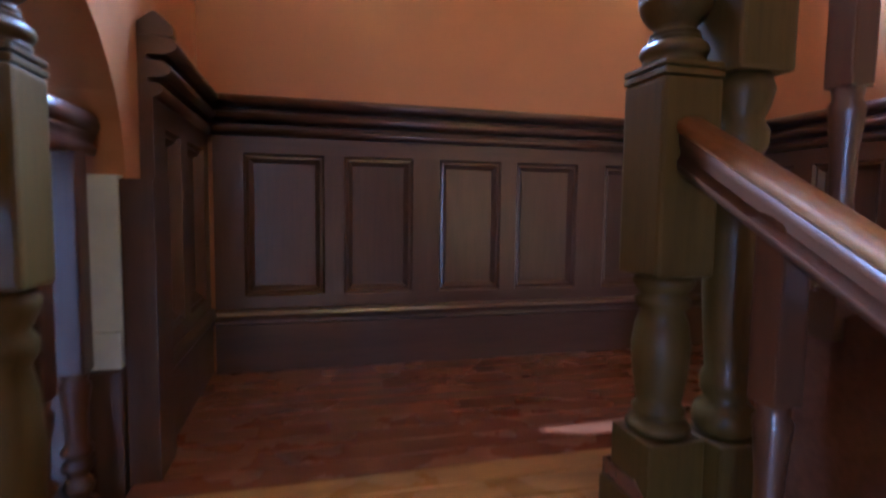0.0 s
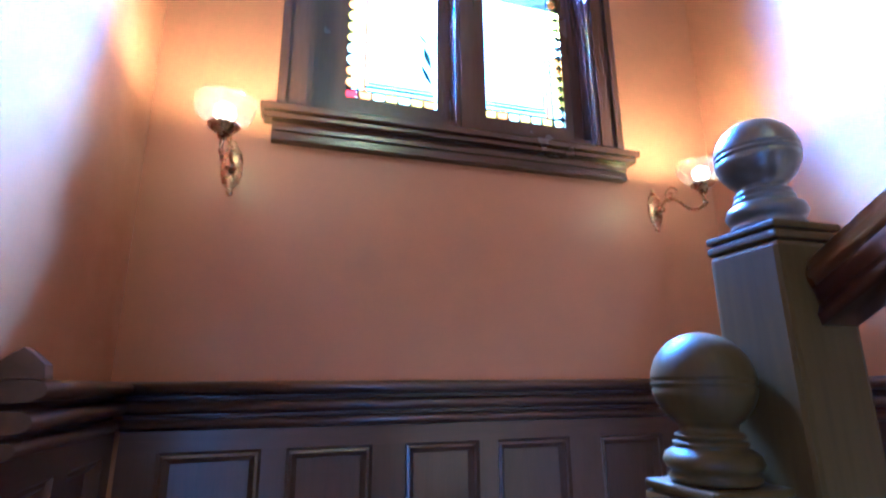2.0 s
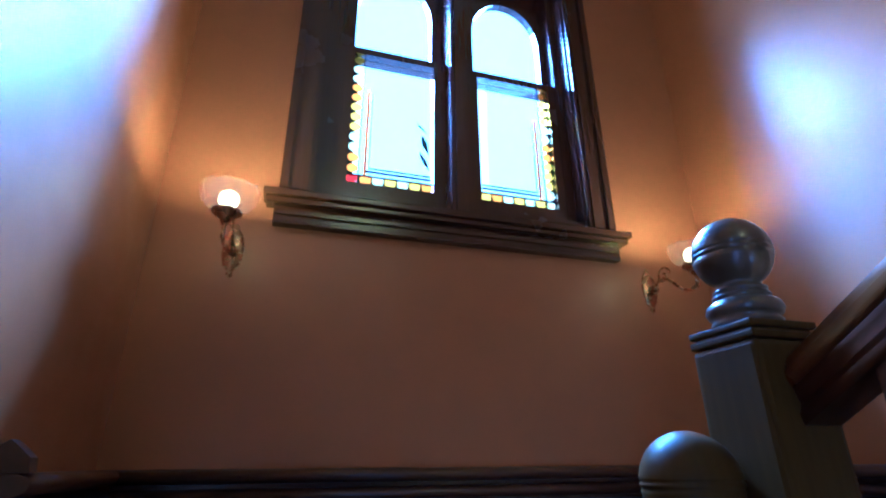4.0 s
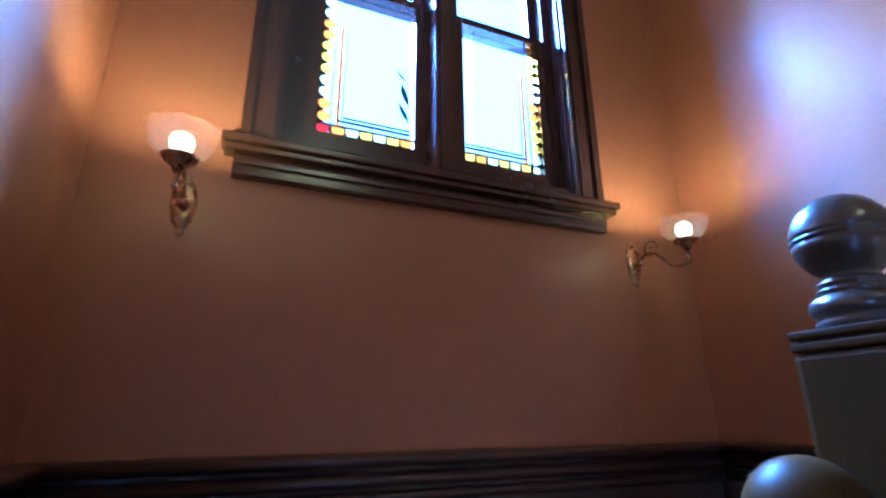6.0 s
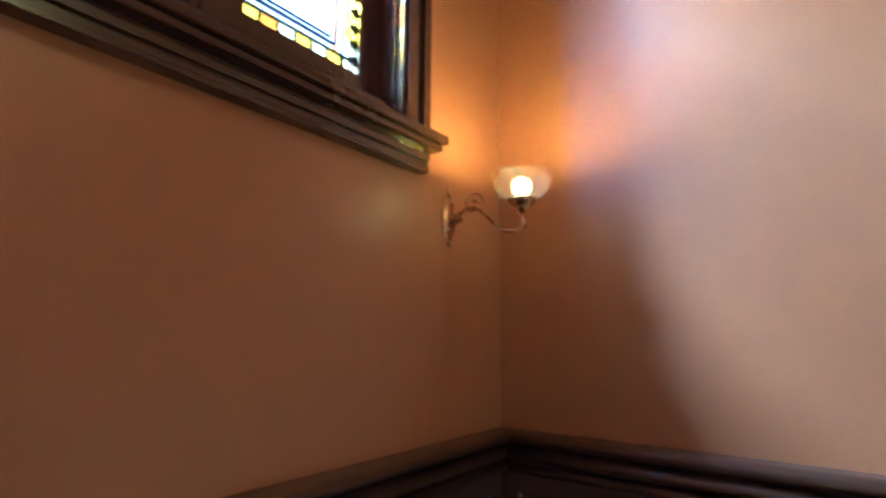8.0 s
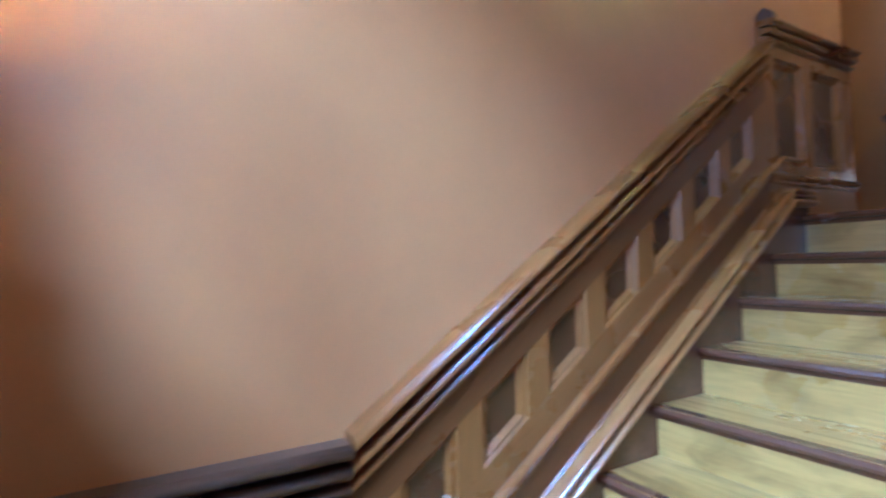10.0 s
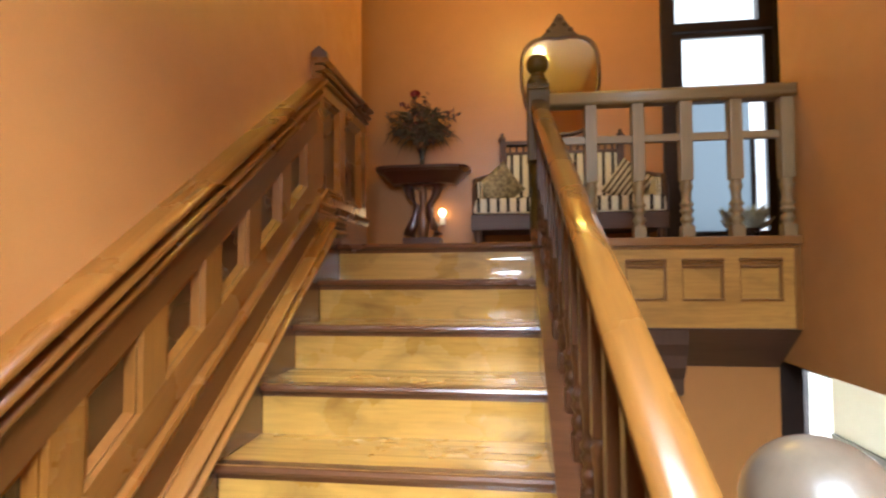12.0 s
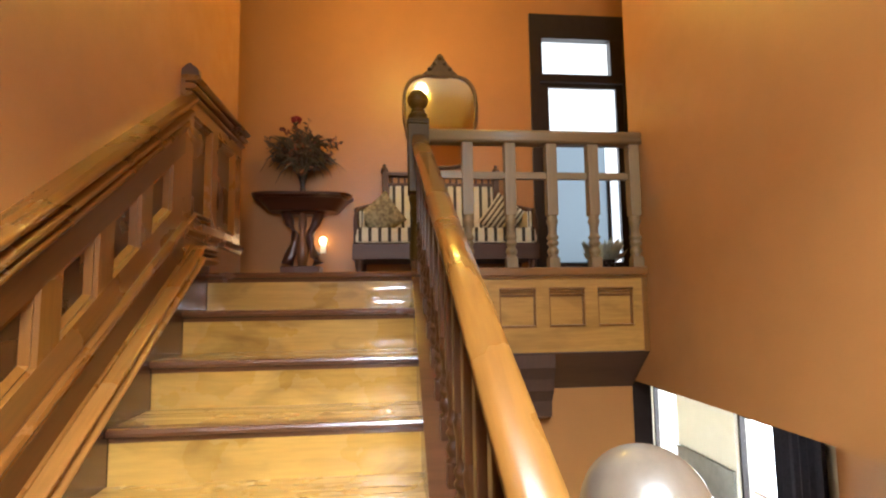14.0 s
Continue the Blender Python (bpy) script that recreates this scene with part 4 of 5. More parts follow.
# ---- wall lamps ----
def wall_lamp(x, aim):
    L = thing("wall_lamp", "brass wall lamp with a lit fluted glass bowl", "wall lamp", "pair of wall lamps", (x, N, 0.075))
    b = bmesh.new()
    prof = [(0.001, -0.105), (0.012, -0.095), (0.008, -0.08), (0.026, -0.06), (0.034, -0.03), (0.036, 0.0), (0.034, 0.03), (0.026, 0.06), (0.010, 0.08), (0.012, 0.09), (0.001, 0.10)]
    lathe(b, prof, seg=20)
    for v in b.verts:
        v.co.y = -max(0.0, 0.35 * (0.0 - v.co.y)) - 0.001
    part("back_plate", b, M_BRASS, L)
    b = bmesh.new()
    lathe(b, [(0.001, -0.022), (0.012, -0.02), (0.018, 0.0), (0.012, 0.02), (0.001, 0.022)], seg=14)
    bmesh.ops.rotate(b, verts=b.verts, cent=(0, 0, 0), matrix=Matrix.Rotation(radians(90), 3, "X"))
    bmesh.ops.translate(b, verts=b.verts, vec=(0, -0.03, -0.01))
    part("hub", b, M_BRASS, L)
    gy, gz = -0.275, 0.10
    b = bmesh.new()
    arm = []
    for i in range(25):
        s = i / 24
        arm.append((0, -0.03 - 0.255 * s, -0.01 + 0.035 * math.sin(s * math.pi * 2.0) * (1 - 0.2 * s) - 0.055 * s ** 2))
    arm += [(0, gy - 0.004, -0.045), (0, gy, -0.03), (0, gy, 0.0)]
    tube(b, arm, 0.006)
    part("arm", b, M_BRASS, L)
    b = bmesh.new()
    tube(b, [(0, -0.10 - 0.04 * math.cos(a * 0.4) * (1 - a / 26), 0.03 + 0.04 * math.sin(a * 0.4) * (1 - a / 26)) for a in range(22)], 0.0035, 6)
    part("scroll", b, M_BRASS, L)
    b = bmesh.new()
    lathe(b, [(0.012, -0.025), (0.016, -0.01), (0.042, 0.008), (0.046, 0.016), (0.040, 0.020), (0.012, 0.016)], 0, gy, 24)
    lathe(b, [(0.004, -0.075), (0.009, -0.065), (0.004, -0.055), (0.006, -0.045)], 0, gy, 12)
    part("holder", b, M_BRASS, L)
    b = bmesh.new()
    seg = 48
    prof = [(0.040, 0.018), (0.056, 0.026), (0.072, 0.040), (0.081, 0.058), (0.085, 0.078), (0.087, 0.092)]
    outer = [[b.verts.new(((r * (1 + (0.03 + 0.05 * j / 5) * math.cos(12 * 2 * math.pi * i / seg) * 0.5)) * math.cos(2 * math.pi * i / seg), gy + (r * (1 + (0.03 + 0.05 * j / 5) * math.cos(12 * 2 * math.pi * i / seg) * 0.5)) * math.sin(2 * math.pi * i / seg), z + (0.004 * math.cos(12 * 2 * math.pi * i / seg) if j == 5 else 0))) for i in range(seg)] for j, (r, z) in enumerate(prof)]
    for a, c in zip(outer, outer[1:]):
        for i in range(seg):
            b.faces.new((a[i], a[(i + 1) % seg], c[(i + 1) % seg], c[i])).smooth = True
    sh = part("shade", b, M_SHADE, L, "fluted clear glass bowl shade")
    md = sh.modifiers.new("thick", "SOLIDIFY")
    md.thickness = 0.003
    b = bmesh.new()
    lathe(b, [(0.010, 0.018), (0.014, 0.028), (0.026, 0.042), (0.030, 0.058), (0.026, 0.074), (0.012, 0.084), (0.001, 0.086)], 0, gy, 20)
    bulb = part("bulb", b, M_BULB, L, "glowing bulb")
    bulb.visible_shadow = False
    sh.visible_shadow = False
    return L


wall_lamp(-1.973, 0)
wall_lamp(-0.275, 0)

# stairwell chandelier: two lit globes on a stem
ch = thing("chandelier", "brass ceiling lamp with two lit glass globes", "ceiling lamp", at=(-1.10, -0.50, TOP - 0.40))
bm = bmesh.new()
lathe(bm, [(0.001, 0.365), (0.05, 0.37), (0.065, 0.388), (0.07, 0.40)], seg=24)
tube(bm, [(0, 0, 0.37), (0, 0, -0.42)], 0.008)
tube(bm, [(-0.15, 0, -0.50), (-0.13, 0, -0.44), (-0.06, 0, -0.40), (0, 0, -0.42), (0.06, 0, -0.40), (0.13, 0, -0.44), (0.15, 0, -0.50)], 0.007)
part("stem", bm, M_BRASS, ch)
for sx in (-0.15, 0.15):
    bm = bmesh.new()
    lathe(bm, [(0.02, -0.44), (0.045, -0.455), (0.06, -0.50), (0.05, -0.545), (0.02, -0.565), (0.001, -0.57)], sx, 0, 20)
    g = part("globe", bm, glowing("lit_globe", (1.0, 0.78, 0.5), 14.0), ch, "lit glass globe")
    g.visible_shadow = False
# ---- upper hall ----
# glazed door in the south wall
dw = structure(thing("door_1", "tall dark-framed glazed door with frosted panes and a transom", "door"), "tall dark-framed glazed door with frosted panes and a transom", "door")
y0, y1 = S - 0.06, S + 0.025
boxes("casing", [(-2.235, -2.15, y0, y1, 0.0, 2.42)], M_BLACK, dw)
boxes("casing", [(-3.10, -3.015, y0, y1, 0.0, 2.42)], M_BLACK, dw)
boxes("head_casing", [(-3.015, -2.235, y0, y1, 2.19, 2.42)], M_BLACK, dw)
boxes("transom_stile", [(-3.015, -2.90, y0, y1 - 0.005, 1.86, 2.19)], M_BLACK, dw)
boxes("transom_stile", [(-2.262, -2.235, y0, y1 - 0.005, 1.86, 2.19)], M_BLACK, dw)
boxes("transom_bar", [(-3.015, -2.235, y0, y1 - 0.005, 1.79, 1.86)], M_BLACK, dw)
boxes("pane", [(-2.90, -2.262, S - 0.05, S - 0.044, 1.86, 2.19)], M_FROST, dw, "frosted transom pane")
leaf = boxes("door_leaf", [(-2.32, -2.236, S - 0.05, S - 0.01, 0.02, 1.785), (-3.014, -2.95, S - 0.05, S - 0.01, 0.02, 1.785), (-2.95, -2.32, S - 0.05, S - 0.01, 0.02, 0.16),
                           (-2.95, -2.32, S - 0.05, S - 0.01, 1.26, 1.34), (-2.95, -2.32, S - 0.05, S - 0.01, 1.745, 1.785), (-2.86, -2.83, S - 0.05, S - 0.01, 0.16, 0.9)], M_BLACK, dw)
part("pane", box(bmesh.new(), -2.95, -2.32, S - 0.035, S - 0.029, 1.34, 1.745), M_FROST, leaf, "frosted upper pane")
part("pane", box(bmesh.new(), -2.83, -2.32, S - 0.035, S - 0.029, 0.16, 1.26), pane_glass("blue_frosted", (0.42, 0.47, 0.50), 0.08, 0.6), leaf, "bluish frosted lower pane")
part("pane", box(bmesh.new(), -2.95, -2.86, S - 0.035, S - 0.029, 0.16, 0.9), M_CLEAR, leaf, "clear side pane")
structure(boxes("backdrop_day", [(-4.2, -1.2, S - 1.2, S - 1.18, -0.5, 3.4)], glowing("pale_daylight", (0.95, 0.98, 1.0), 1.6)), "pale daylight behind the glazed door", "backdrop")

# mirror with a curved frame
def mirror_outline(s, cx=-1.335, grow=0.0):
    pts = []
    for a in range(0, 360, 6):
        t = radians(a)
        z = math.sin(t)
        wide = 0.30 + 0.035 * max(0, z) - 0.03 * math.cos(2 * t) * (z < 0)
        rx = (wide + grow) * (abs(math.cos(t)) ** 0.55) * (1 if math.cos(t) >= 0 else -1)
        if z < 0:
            rx *= 1 - 0.22 * abs(z) ** 1.2 + 0.06 * math.sin(3 * abs(z) * math.pi)
        pts.append((cx + rx, 0, 1.40 + (0.40 + grow) * (abs(z) ** 0.7) * (1 if z >= 0 else -1)))
    return pts


mr = thing("wall_mirror", "cartouche-shaped mirror in a carved gilt-brown wood frame", "mirror", at=(0, 0, 0))
bm = bmesh.new()
ins, outs = mirror_outline(0), mirror_outline(0, grow=0.028)
k = len(ins)
lay = [[bm.verts.new((p[0], y, p[2])) for p in o] for o, y in ((outs, S), (outs, S + 0.025), (mirror_outline(0, grow=0.014), S + 0.034), (ins, S + 0.026), (ins, S))]
for a, b in zip(lay, lay[1:]):
    for i in range(k):
        bm.faces.new((a[i], a[(i + 1) % k], b[(i + 1) % k], b[i])).smooth = True
part("mirror_frame", bm, wood("mirror_frame_wood", (0.065, 0.028, 0.012), (0.11, 0.05, 0.02), 2, 0.4, 0.2), mr)
bm = bmesh.new()
prism(bm, ins, (0, S + 0.004, 0), (0, S + 0.012, 0))
part("mirror_glass", bm, M_MIRROR, mr)
bm = bmesh.new()
crest = [(-0.15, 1.815), (-0.11, 1.85), (-0.075, 1.90), (-0.045, 1.945), (-0.025, 1.985), (0, 2.0), (0.025, 1.985), (0.045, 1.945), (0.075, 1.90), (0.11, 1.85), (0.15, 1.815), (0.05, 1.80), (-0.05, 1.80)]
prism(bm, [(-1.335 + x, 0, z) for x, z in crest], (0, S + 0.002, 0), (0, S + 0.045, 0))
for q in range(5):
    lathe(bm, [(0.001, 0), (0.018, 0.008), (0.022, 0.02), (0.018, 0.032), (0.001, 0.04)], -1.335 + (q - 2) * 0.045, S + 0.045, 10)
    bmesh.ops.translate(bm, verts=[v for v in bm.verts if v.co.z < 0.2], vec=(0, 0, 1.84 + 0.05 * (2 - abs(q - 2))))
part("crest", bm, simple("crest_walnut", (0.045, 0.018, 0.010), 0.6, 0, 0.4, 40, 0.3), mr, "dark carved crest")

# console table
tb = thing("console_table", "dark carved half-round console table on a lyre pedestal", "table", at=(0, 0, 0))
TX, TZ = -0.19, 0.705
M_TB = wood("console_mahogany", (0.055, 0.018, 0.010), (0.100, 0.034, 0.017), 0, 0.28, 0.5)


def squarish(v):
    return math.copysign(abs(v) ** 0.45, v)


def half_round(bm, rx, ry, z0, z1, rx2=None, ry2=None):
    rx2, ry2 = rx2 or rx, ry2 or ry
    lo = [bm.verts.new((TX + rx2 * squarish(math.cos(radians(a))), S + 0.01 + ry2 * squarish(math.sin(radians(a)) + 1e-9), z0)) for a in range(0, 181, 9)]
    hi = [bm.verts.new((TX + rx * squarish(math.cos(radians(a))), S + 0.01 + ry * squarish(math.sin(radians(a)) + 1e-9), z1)) for a in range(0, 181, 9)]
    bm.faces.new(lo[::-1])
    bm.faces.new(hi)
    for i in range(len(lo)):
        j = (i + 1) % len(lo)
        bm.faces.new((lo[i], lo[j], hi[j], hi[i]))


bm = bmesh.new()
half_round(bm, 0.40, 0.34, TZ - 0.02, TZ, 0.395, 0.335)
half_round(bm, 0.385, 0.325, TZ - 0.035, TZ - 0.02, 0.36, 0.30)
part("tabletop", bm, M_TB, tb)
bm = bmesh.new()
half_round(bm, 0.355, 0.29, TZ - 0.125, TZ - 0.035, 0.27, 0.21)
half_round(bm, 0.20, 0.16, TZ - 0.15, TZ - 0.125, 0.17, 0.14)
part("apron", bm, M_TB, tb)
for sx in (-1, 1):
    bm = bmesh.new()
    tube(bm, [(TX + sx * w_, S + 0.13, z) for w_, z in ((0.13, TZ - 0.14), (0.10, 0.48), (0.06, 0.40), (0.055, 0.32), (0.10, 0.22), (0.12, 0.15))], [0.045, 0.036, 0.032, 0.034, 0.044, 0.050])
    part("lyre_arm", bm, M_TB, tb)
bm = bmesh.new()
lathe(bm, [(0.03, 0.12), (0.045, 0.2), (0.05, 0.28), (0.03, 0.36), (0.022, 0.42), (0.035, 0.46), (0.03, TZ - 0.14)], TX, S + 0.13, 16)
part("lyre_centre", bm, wood("console_inlay", (0.16, 0.07, 0.03), (0.24, 0.11, 0.05), 2, 0.35, 0.3), tb, "lighter inlaid centre splat")
boxes("plinth", [(TX - 0.15, TX + 0.15, S + 0.02, S + 0.26, 0.06, 0.13), (TX - 0.17, TX + 0.17, S + 0.01, S + 0.28, 0.0, 0.06)], M_TB, tb, "", 0.008)

# dried flowers in a vase
fl = thing("flower_arrangement", "dried leaves and a red rose in a dark vase", "flowers", at=(TX, S + 0.16, TZ))
bm = bmesh.new()
lathe(bm, [(0.05, 0.0), (0.055, 0.01), (0.03, 0.03), (0.022, 0.07), (0.03, 0.12), (0.045, 0.16), (0.05, 0.18), (0.044, 0.182)], seg=18)
part("vase", bm, M_VASE, fl)
rng = random.Random(4)
bt, bl, bd = bmesh.new(), bmesh.new(), bmesh.new()


def leaf_at(b, p, d, size, wide):
    d = d.normalized()
    s = d.cross(Vector((rng.uniform(-1, 1), rng.uniform(-1, 1), rng.uniform(-1, 1)))).normalized() * size * wide
    u = d.cross(s).normalized() * size * 0.12
    a = b.verts.new(p)
    e = b.verts.new(p + d * size)
    m1, m2 = b.verts.new(p + d * size * 0.5 + s + u), b.verts.new(p + d * size * 0.5 - s + u)
    mm = b.verts.new(p + d * size * 0.5 - u)
    for q in ((a, m1, mm), (m1, e, mm), (a, mm, m2), (mm, e, m2)):
        b.faces.new(q)


for i in range(70):
    ang = rng.uniform(0, 2 * math.pi)
    spread = rng.random() ** 0.7
    ln = rng.uniform(0.30, 0.58) * (1 - 0.25 * spread)
    tip = Vector((math.cos(ang) * spread * 0.30, math.sin(ang) * spread * 0.13, 0.16 + ln * (1.0 - 0.55 * spread)))
    if i < 8:
        tip = Vector((math.cos(ang) * 0.36, math.sin(ang) * 0.13, 0.10 + rng.uniform(0.0, 0.4)))
    midp = Vector((tip.x * 0.35, tip.y * 0.35, 0.18 + (tip.z - 0.16) * 0.6))
    pts = [Vector((0, 0, 0.15)).lerp(midp, s).lerp(midp.lerp(tip, s), s) for s in (0, 0.25, 0.5, 0.75, 1)]
    tube(bt, pts, [0.003, 0.0025, 0.002, 0.0016, 0.001], 5)
    for j in range(24):
        s = rng.uniform(0.35, 1.0)
        p = Vector((0, 0, 0.15)).lerp(midp, s).lerp(midp.lerp(tip, s), s)
        d = Vector((rng.uniform(-1, 1), rng.uniform(-0.7, 0.7), rng.uniform(-0.5, 1)))
        leaf_at(bl if rng.random() < 0.8 else bd, p, d, rng.uniform(0.03, 0.07), rng.uniform(0.15, 0.35))
bg = bmesh.new()
for i in range(150):
    ang = rng.uniform(0, 2 * math.pi)
    out = rng.uniform(0.10, 0.36)
    top = rng.uniform(0.30, 0.52)
    tip = Vector((math.cos(ang) * out, math.sin(ang) * out * 0.42, top - rng.uniform(0.0, 0.26) * out / 0.36))
    if i % 19 == 0:
        tip = Vector((math.cos(ang) * 0.40, math.sin(ang) * 0.16, rng.uniform(0.06, 0.22)))
    mid = Vector((tip.x * 0.5, tip.y * 0.5, top + 0.06))
    pts = [Vector((0, 0, 0.16)).lerp(mid, q).lerp(mid.lerp(tip, q), q) for q in (0, 0.2, 0.4, 0.6, 0.8, 1)]
    tube(bg, pts, [0.004, 0.006, 0.008, 0.008, 0.005, 0.001], 4)
tagged(part("dried_grass", bg, simple("dried_grass", (0.085, 0.060, 0.030), 0.75, 0, 0.5, 30, 0.2), fl, "arching dried grass blades"), "arching dried grass blades", kind="stuff")
part("stems", bt, M_TWIG, fl)
fl.scale = (0.86, 0.86, 1.0)
part("leaves", bl, M_LEAF, fl, "dried olive-brown leaves")
petals = part("dried_petals", bd, simple("russet_petals", (0.20, 0.065, 0.03), 0.7, 0, 0.4, 40, 0.2), fl, "russet dried petals")
tagged(petals, "russet dried petals", kind="stuff")
for px, py, pz, pr in ((0.06, 0.03, 0.61, 0.058), (0.19, 0.02, 0.53, 0.040), (-0.11, 0.05, 0.42, 0.03), (0.05, 0.07, 0.36, 0.028)):
    bm = bmesh.new()
    for ring in range(4):
        for q in range(6):
            a = q * math.pi / 3 + ring * 0.5
            tilt = 0.3 + ring * 0.28
            c = Vector((px, py, pz))
            d = Vector((math.cos(a) * math.sin(tilt), math.sin(a) * math.sin(tilt), math.cos(tilt)))
            leaf_at(bm, c, d, pr * (0.8 + 0.08 * ring), 0.55)
    part("rose", bm, M_ROSE if pz > 0.6 else simple("dusky_rose", (0.16, 0.035, 0.025), 0.7, 0, 0.4, 40, 0.2), fl, "red rose" if pz > 0.6 else "")

# night light at the wall
nl = thing("night_light", "small lit plug-in night light low on the wall", "night light", at=(-0.34, S, 0.30))
boxes("plug", [(-0.022, 0.022, 0.0, 0.03, -0.05, 0.02)], M_WHITE, nl, "", 0.004)
bm = bmesh.new()
lathe(bm, [(0.016, 0.02), (0.026, 0.035), (0.030, 0.055), (0.022, 0.075), (0.001, 0.085)], 0, 0.04, 16)
b_ = part("shade", bm, M_NIGHT, nl, "glowing shade")
b_.visible_shadow = False

# settee
se = thing("settee", "dark wood settee with black and cream striped upholstery", "settee", at=(0, 0, 0))
M_SET = wood("settee_walnut", (0.055, 0.022, 0.009), (0.085, 0.036, 0.015), 0, 0.5, 0.0)
X0, X1, YF, YB = -2.02, -0.62, -1.16, -1.70
boxes("seat_frame", [(X0, X1, YB, YF, 0.15, 0.27)], M_SET, se, "", 0.008)
for lx in (X0 + 0.05, X1 - 0.05):
    for ly in (YF - 0.04, YB + 0.04):
        bm = bmesh.new()
        lathe(bm, [(0.02, 0.0), (0.028, 0.02), (0.018, 0.05), (0.03, 0.1), (0.034, 0.15)], lx, ly, 14)
        part("leg", bm, M_SET, se)


def striped(name, parent, x0, x1, yf, yb, z0, z1, n, bev=0.02):
    """Upholstery of alternating cream and black strips along x."""
    c = boxes(name, [(x0, x1, yb, yf, z0, z1)], M_CREAMCLOTH, parent, "black and cream striped cloth", bev)
    st = (x1 - x0) / n
    b = bmesh.new()
    for i in range(n):
        xa = x0 + st * (i + 0.3)
        box(b, xa, xa + st * 0.36, yb - 0.002, yf + 0.002, z0 + 0.01, z1 + 0.002, 0.004)
    part("stripes", b, M_STRIPE, c)
    return c


striped("seat_cushion", se, X0 + 0.02, X1 - 0.02, YF + 0.01, YB + 0.08, 0.27, 0.385, 19)
striped("back_panel", se, -1.76, -0.89, YB + 0.09, YB + 0.02, 0.40, 0.80, 12)
boxes("back_frame", [(-1.82, -1.765, YB, YB + 0.07, 0.27, 0.90), (-0.885, -0.83, YB, YB + 0.07, 0.27, 0.90), (-1.765, -0.885, YB, YB + 0.06, 0.80, 0.83), (-1.82, -0.83, YB - 0.005, YB + 0.07, 0.885, 0.92)], M_SET, se, "", 0.006)
for i in range(16):
    bm = bmesh.new()
    lathe(bm, [(0.008, 0.83), (0.012, 0.845), (0.007, 0.858), (0.012, 0.87), (0.008, 0.885)], -1.735 + i * 0.0548, YB + 0.03, 8)
    part("spindle", bm, M_SET, se)
for ex in (-1.80, -0.85):
    bm = bmesh.new()
    lathe(bm, [(0.02, 0.90), (0.034, 0.93), (0.03, 0.955), (0.012, 0.97), (0.018, 0.985), (0.001, 1.0)], ex, YB + 0.03, 14)
    part("finial", bm, M_SET, se)
for sx, xa in ((1, X1 - 0.03), (-1, X0 + 0.03)):
    bm = bmesh.new()
    tube(bm, [(xa - sx * 0.20, YB + 0.05, 0.66), (xa - sx * 0.06, YB + 0.18, 0.60), (xa, YB + 0.36, 0.55), (xa, YF - 0.04, 0.52), (xa, YF, 0.46), (xa, YF - 0.01, 0.38), (xa, YF - 0.02, 0.27)], 0.022)
    part("arm", bm, M_SET, se)
    striped("arm_panel", se, min(xa, xa - sx * 0.05), max(xa, xa - sx * 0.05), YF - 0.05, YB + 0.15, 0.385, 0.52, 2, 0.008)


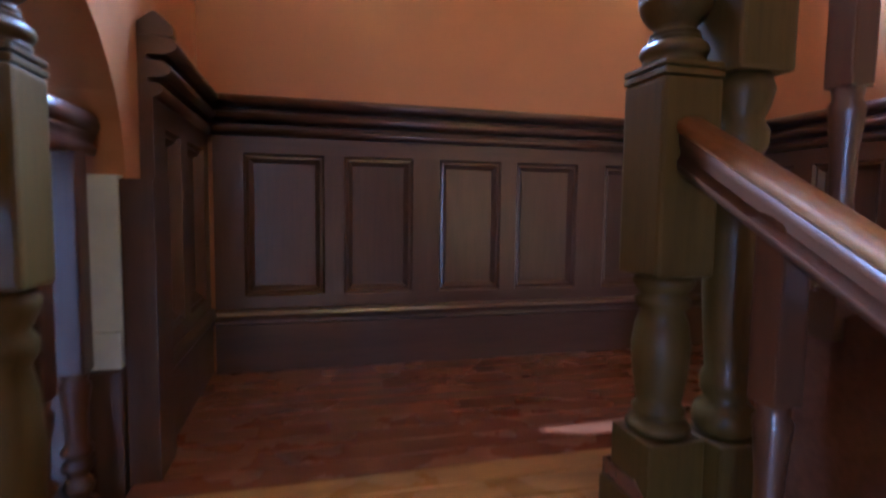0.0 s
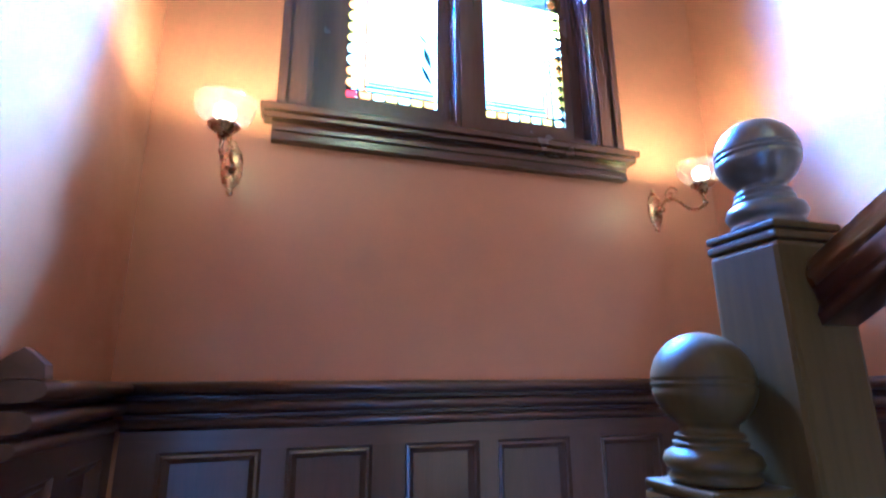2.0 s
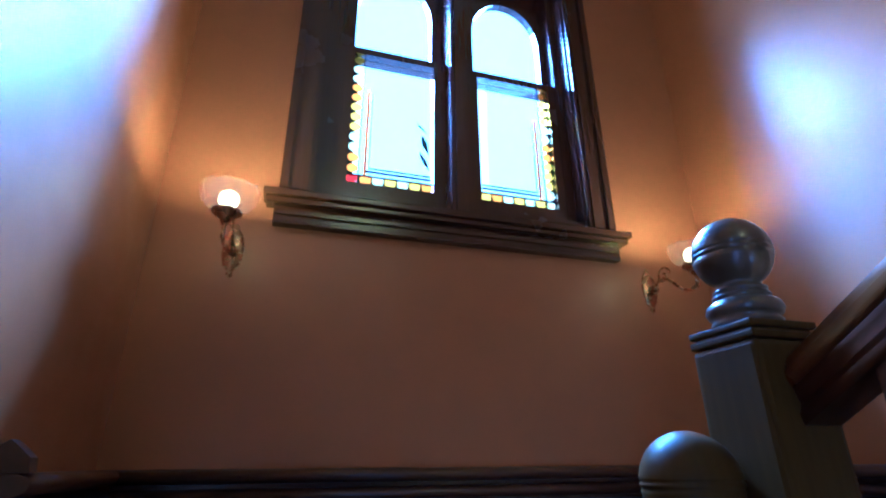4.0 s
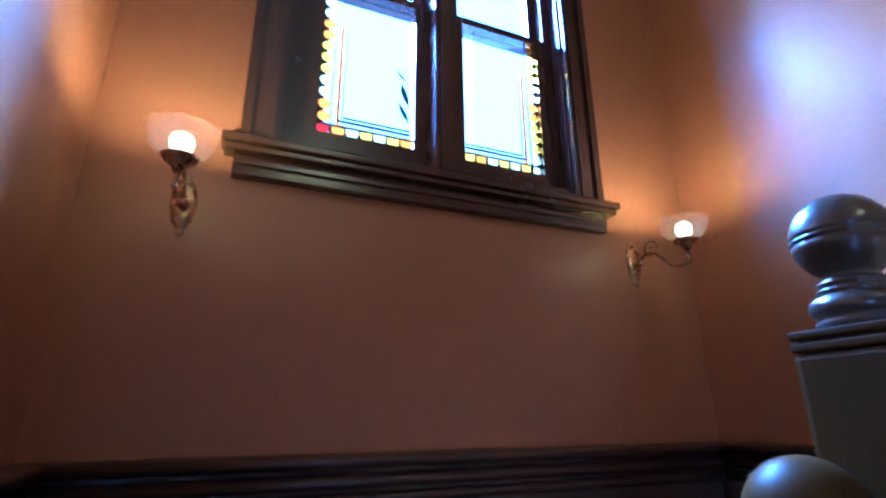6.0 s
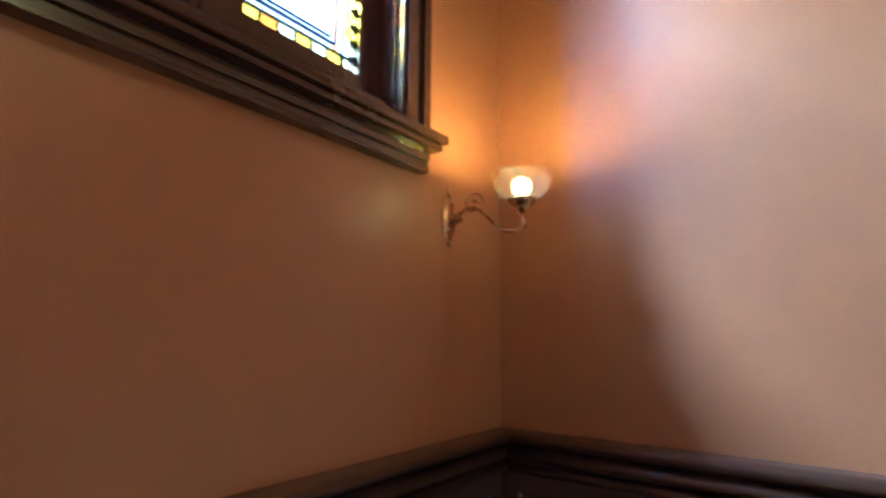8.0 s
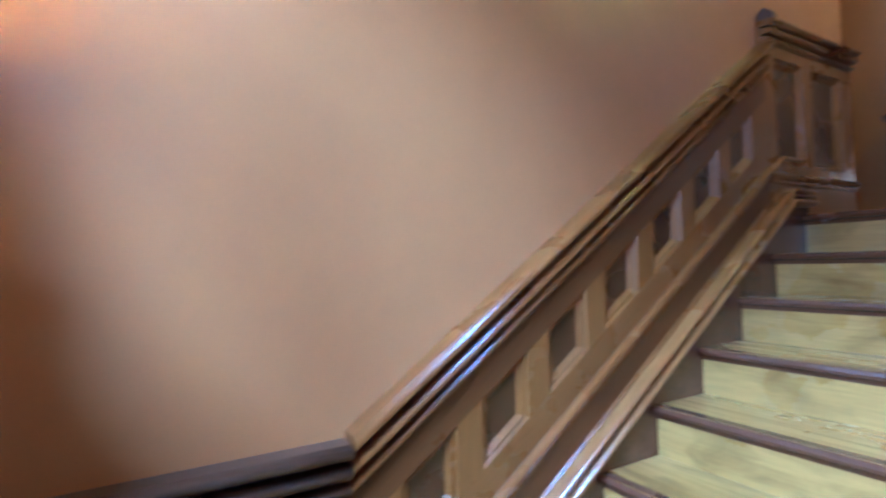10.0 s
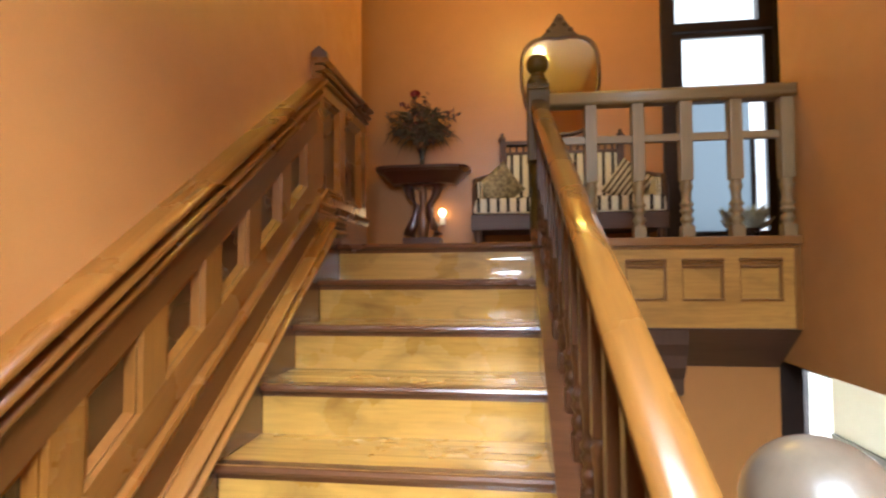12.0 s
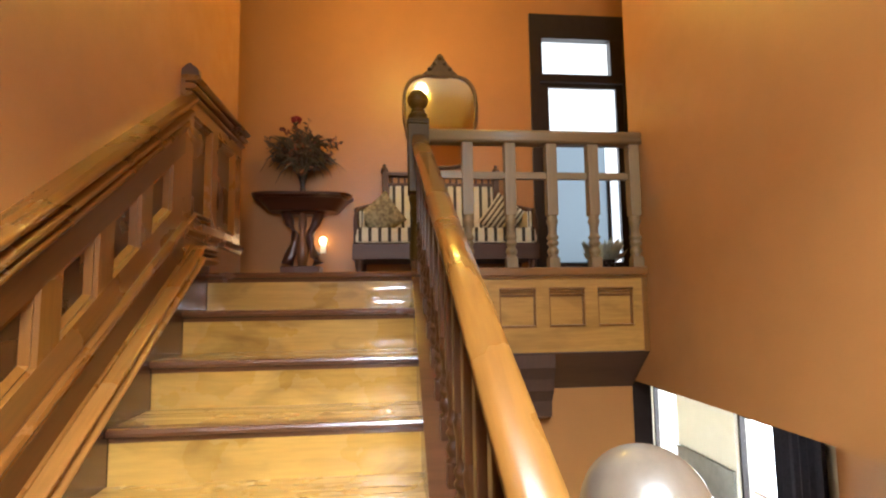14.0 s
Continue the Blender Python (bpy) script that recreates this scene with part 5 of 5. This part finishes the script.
def pillow(label, x, y, z, rz, m_a, stripes):
    p = thing("cushion", label, "cushion", "cushions on the settee", (x, y, z))
    b = bmesh.new()
    n = 10
    grid = {}
    for side in (1, -1):
        for i in range(n + 1):
            for j in range(n + 1):
                u, v = 2 * i / n - 1, 2 * j / n - 1
                h = 0.055 * (max(0, (1 - u * u) * (1 - v * v))) ** 0.45
                if side == -1 and h == 0:
                    grid[side, i, j] = grid[1, i, j]
                else:
                    grid[side, i, j] = b.verts.new((0.15 * u * (1 - 0.06 * (1 - v * v)), side * h, 0.15 * v * (1 - 0.06 * (1 - u * u))))
        for i in range(n):
            for j in range(n):
                q = [grid[side, a, c] for a, c in ((i, j), (i + 1, j), (i + 1, j + 1), (i, j + 1))]
                f = b.faces.new(q if side < 0 else q[::-1])
                f.smooth = True
    part("cover", b, m_a, p)
    p.rotation_euler = (radians(-28), radians(rz), 0)
    return p


def striped_cloth(name, a, b_, count):
    m, n, l, p = mat(name)
    co = n.new("ShaderNodeTexCoord").outputs["Object"]
    wv = n.new("ShaderNodeTexWave")
    wv.inputs["Scale"].default_value = count
    wv.inputs["Distortion"].default_value = 0.6
    l.new(co, wv.inputs["Vector"])
    l.new(mixed(n, l, ramped(n, l, wv.outputs["Fac"], 0.45, 0.55), a, b_), p.inputs["Base Color"])
    p.inputs["Roughness"].default_value = 0.9
    return m


pillow("gold patterned cushion leaning on the settee", -0.83, YB + 0.30, 0.50, 40, simple("gold_pattern", (0.42, 0.34, 0.18), 0.8, 0, 0.75, 35, 0.3), False)
pillow("cream striped cushion leaning on the settee", -1.80, YB + 0.28, 0.50, -35, striped_cloth("cushion_stripes", (0.60, 0.54, 0.38), (0.08, 0.06, 0.04), 9), True)

# white-leaved plant by the glazed door
pp = thing("potted_plant", "low potted plant with white-green leaves by the glazed door", "plant", at=(-2.62, S + 0.30, 0.0))
bm = bmesh.new()
lathe(bm, [(0.07, 0.0), (0.09, 0.02), (0.11, 0.14), (0.12, 0.15), (0.11, 0.155), (0.09, 0.13)], seg=20)
part("pot", bm, M_VASE, pp)
bm = bmesh.new()
for i in range(90):
    a = rng.uniform(0, 2 * math.pi)
    r_ = rng.uniform(0.0, 0.09)
    leaf_at(bm, Vector((r_ * math.cos(a), r_ * math.sin(a), 0.13)), Vector((math.cos(a) * rng.uniform(0.2, 1.0), math.sin(a) * 0.4, rng.uniform(0.6, 1.3))), rng.uniform(0.12, 0.24), 0.08)
part("leaves", bm, simple("white_green_leaf", (0.55, 0.58, 0.45), 0.6, 0, 0.4, 30, 0.1), pp)
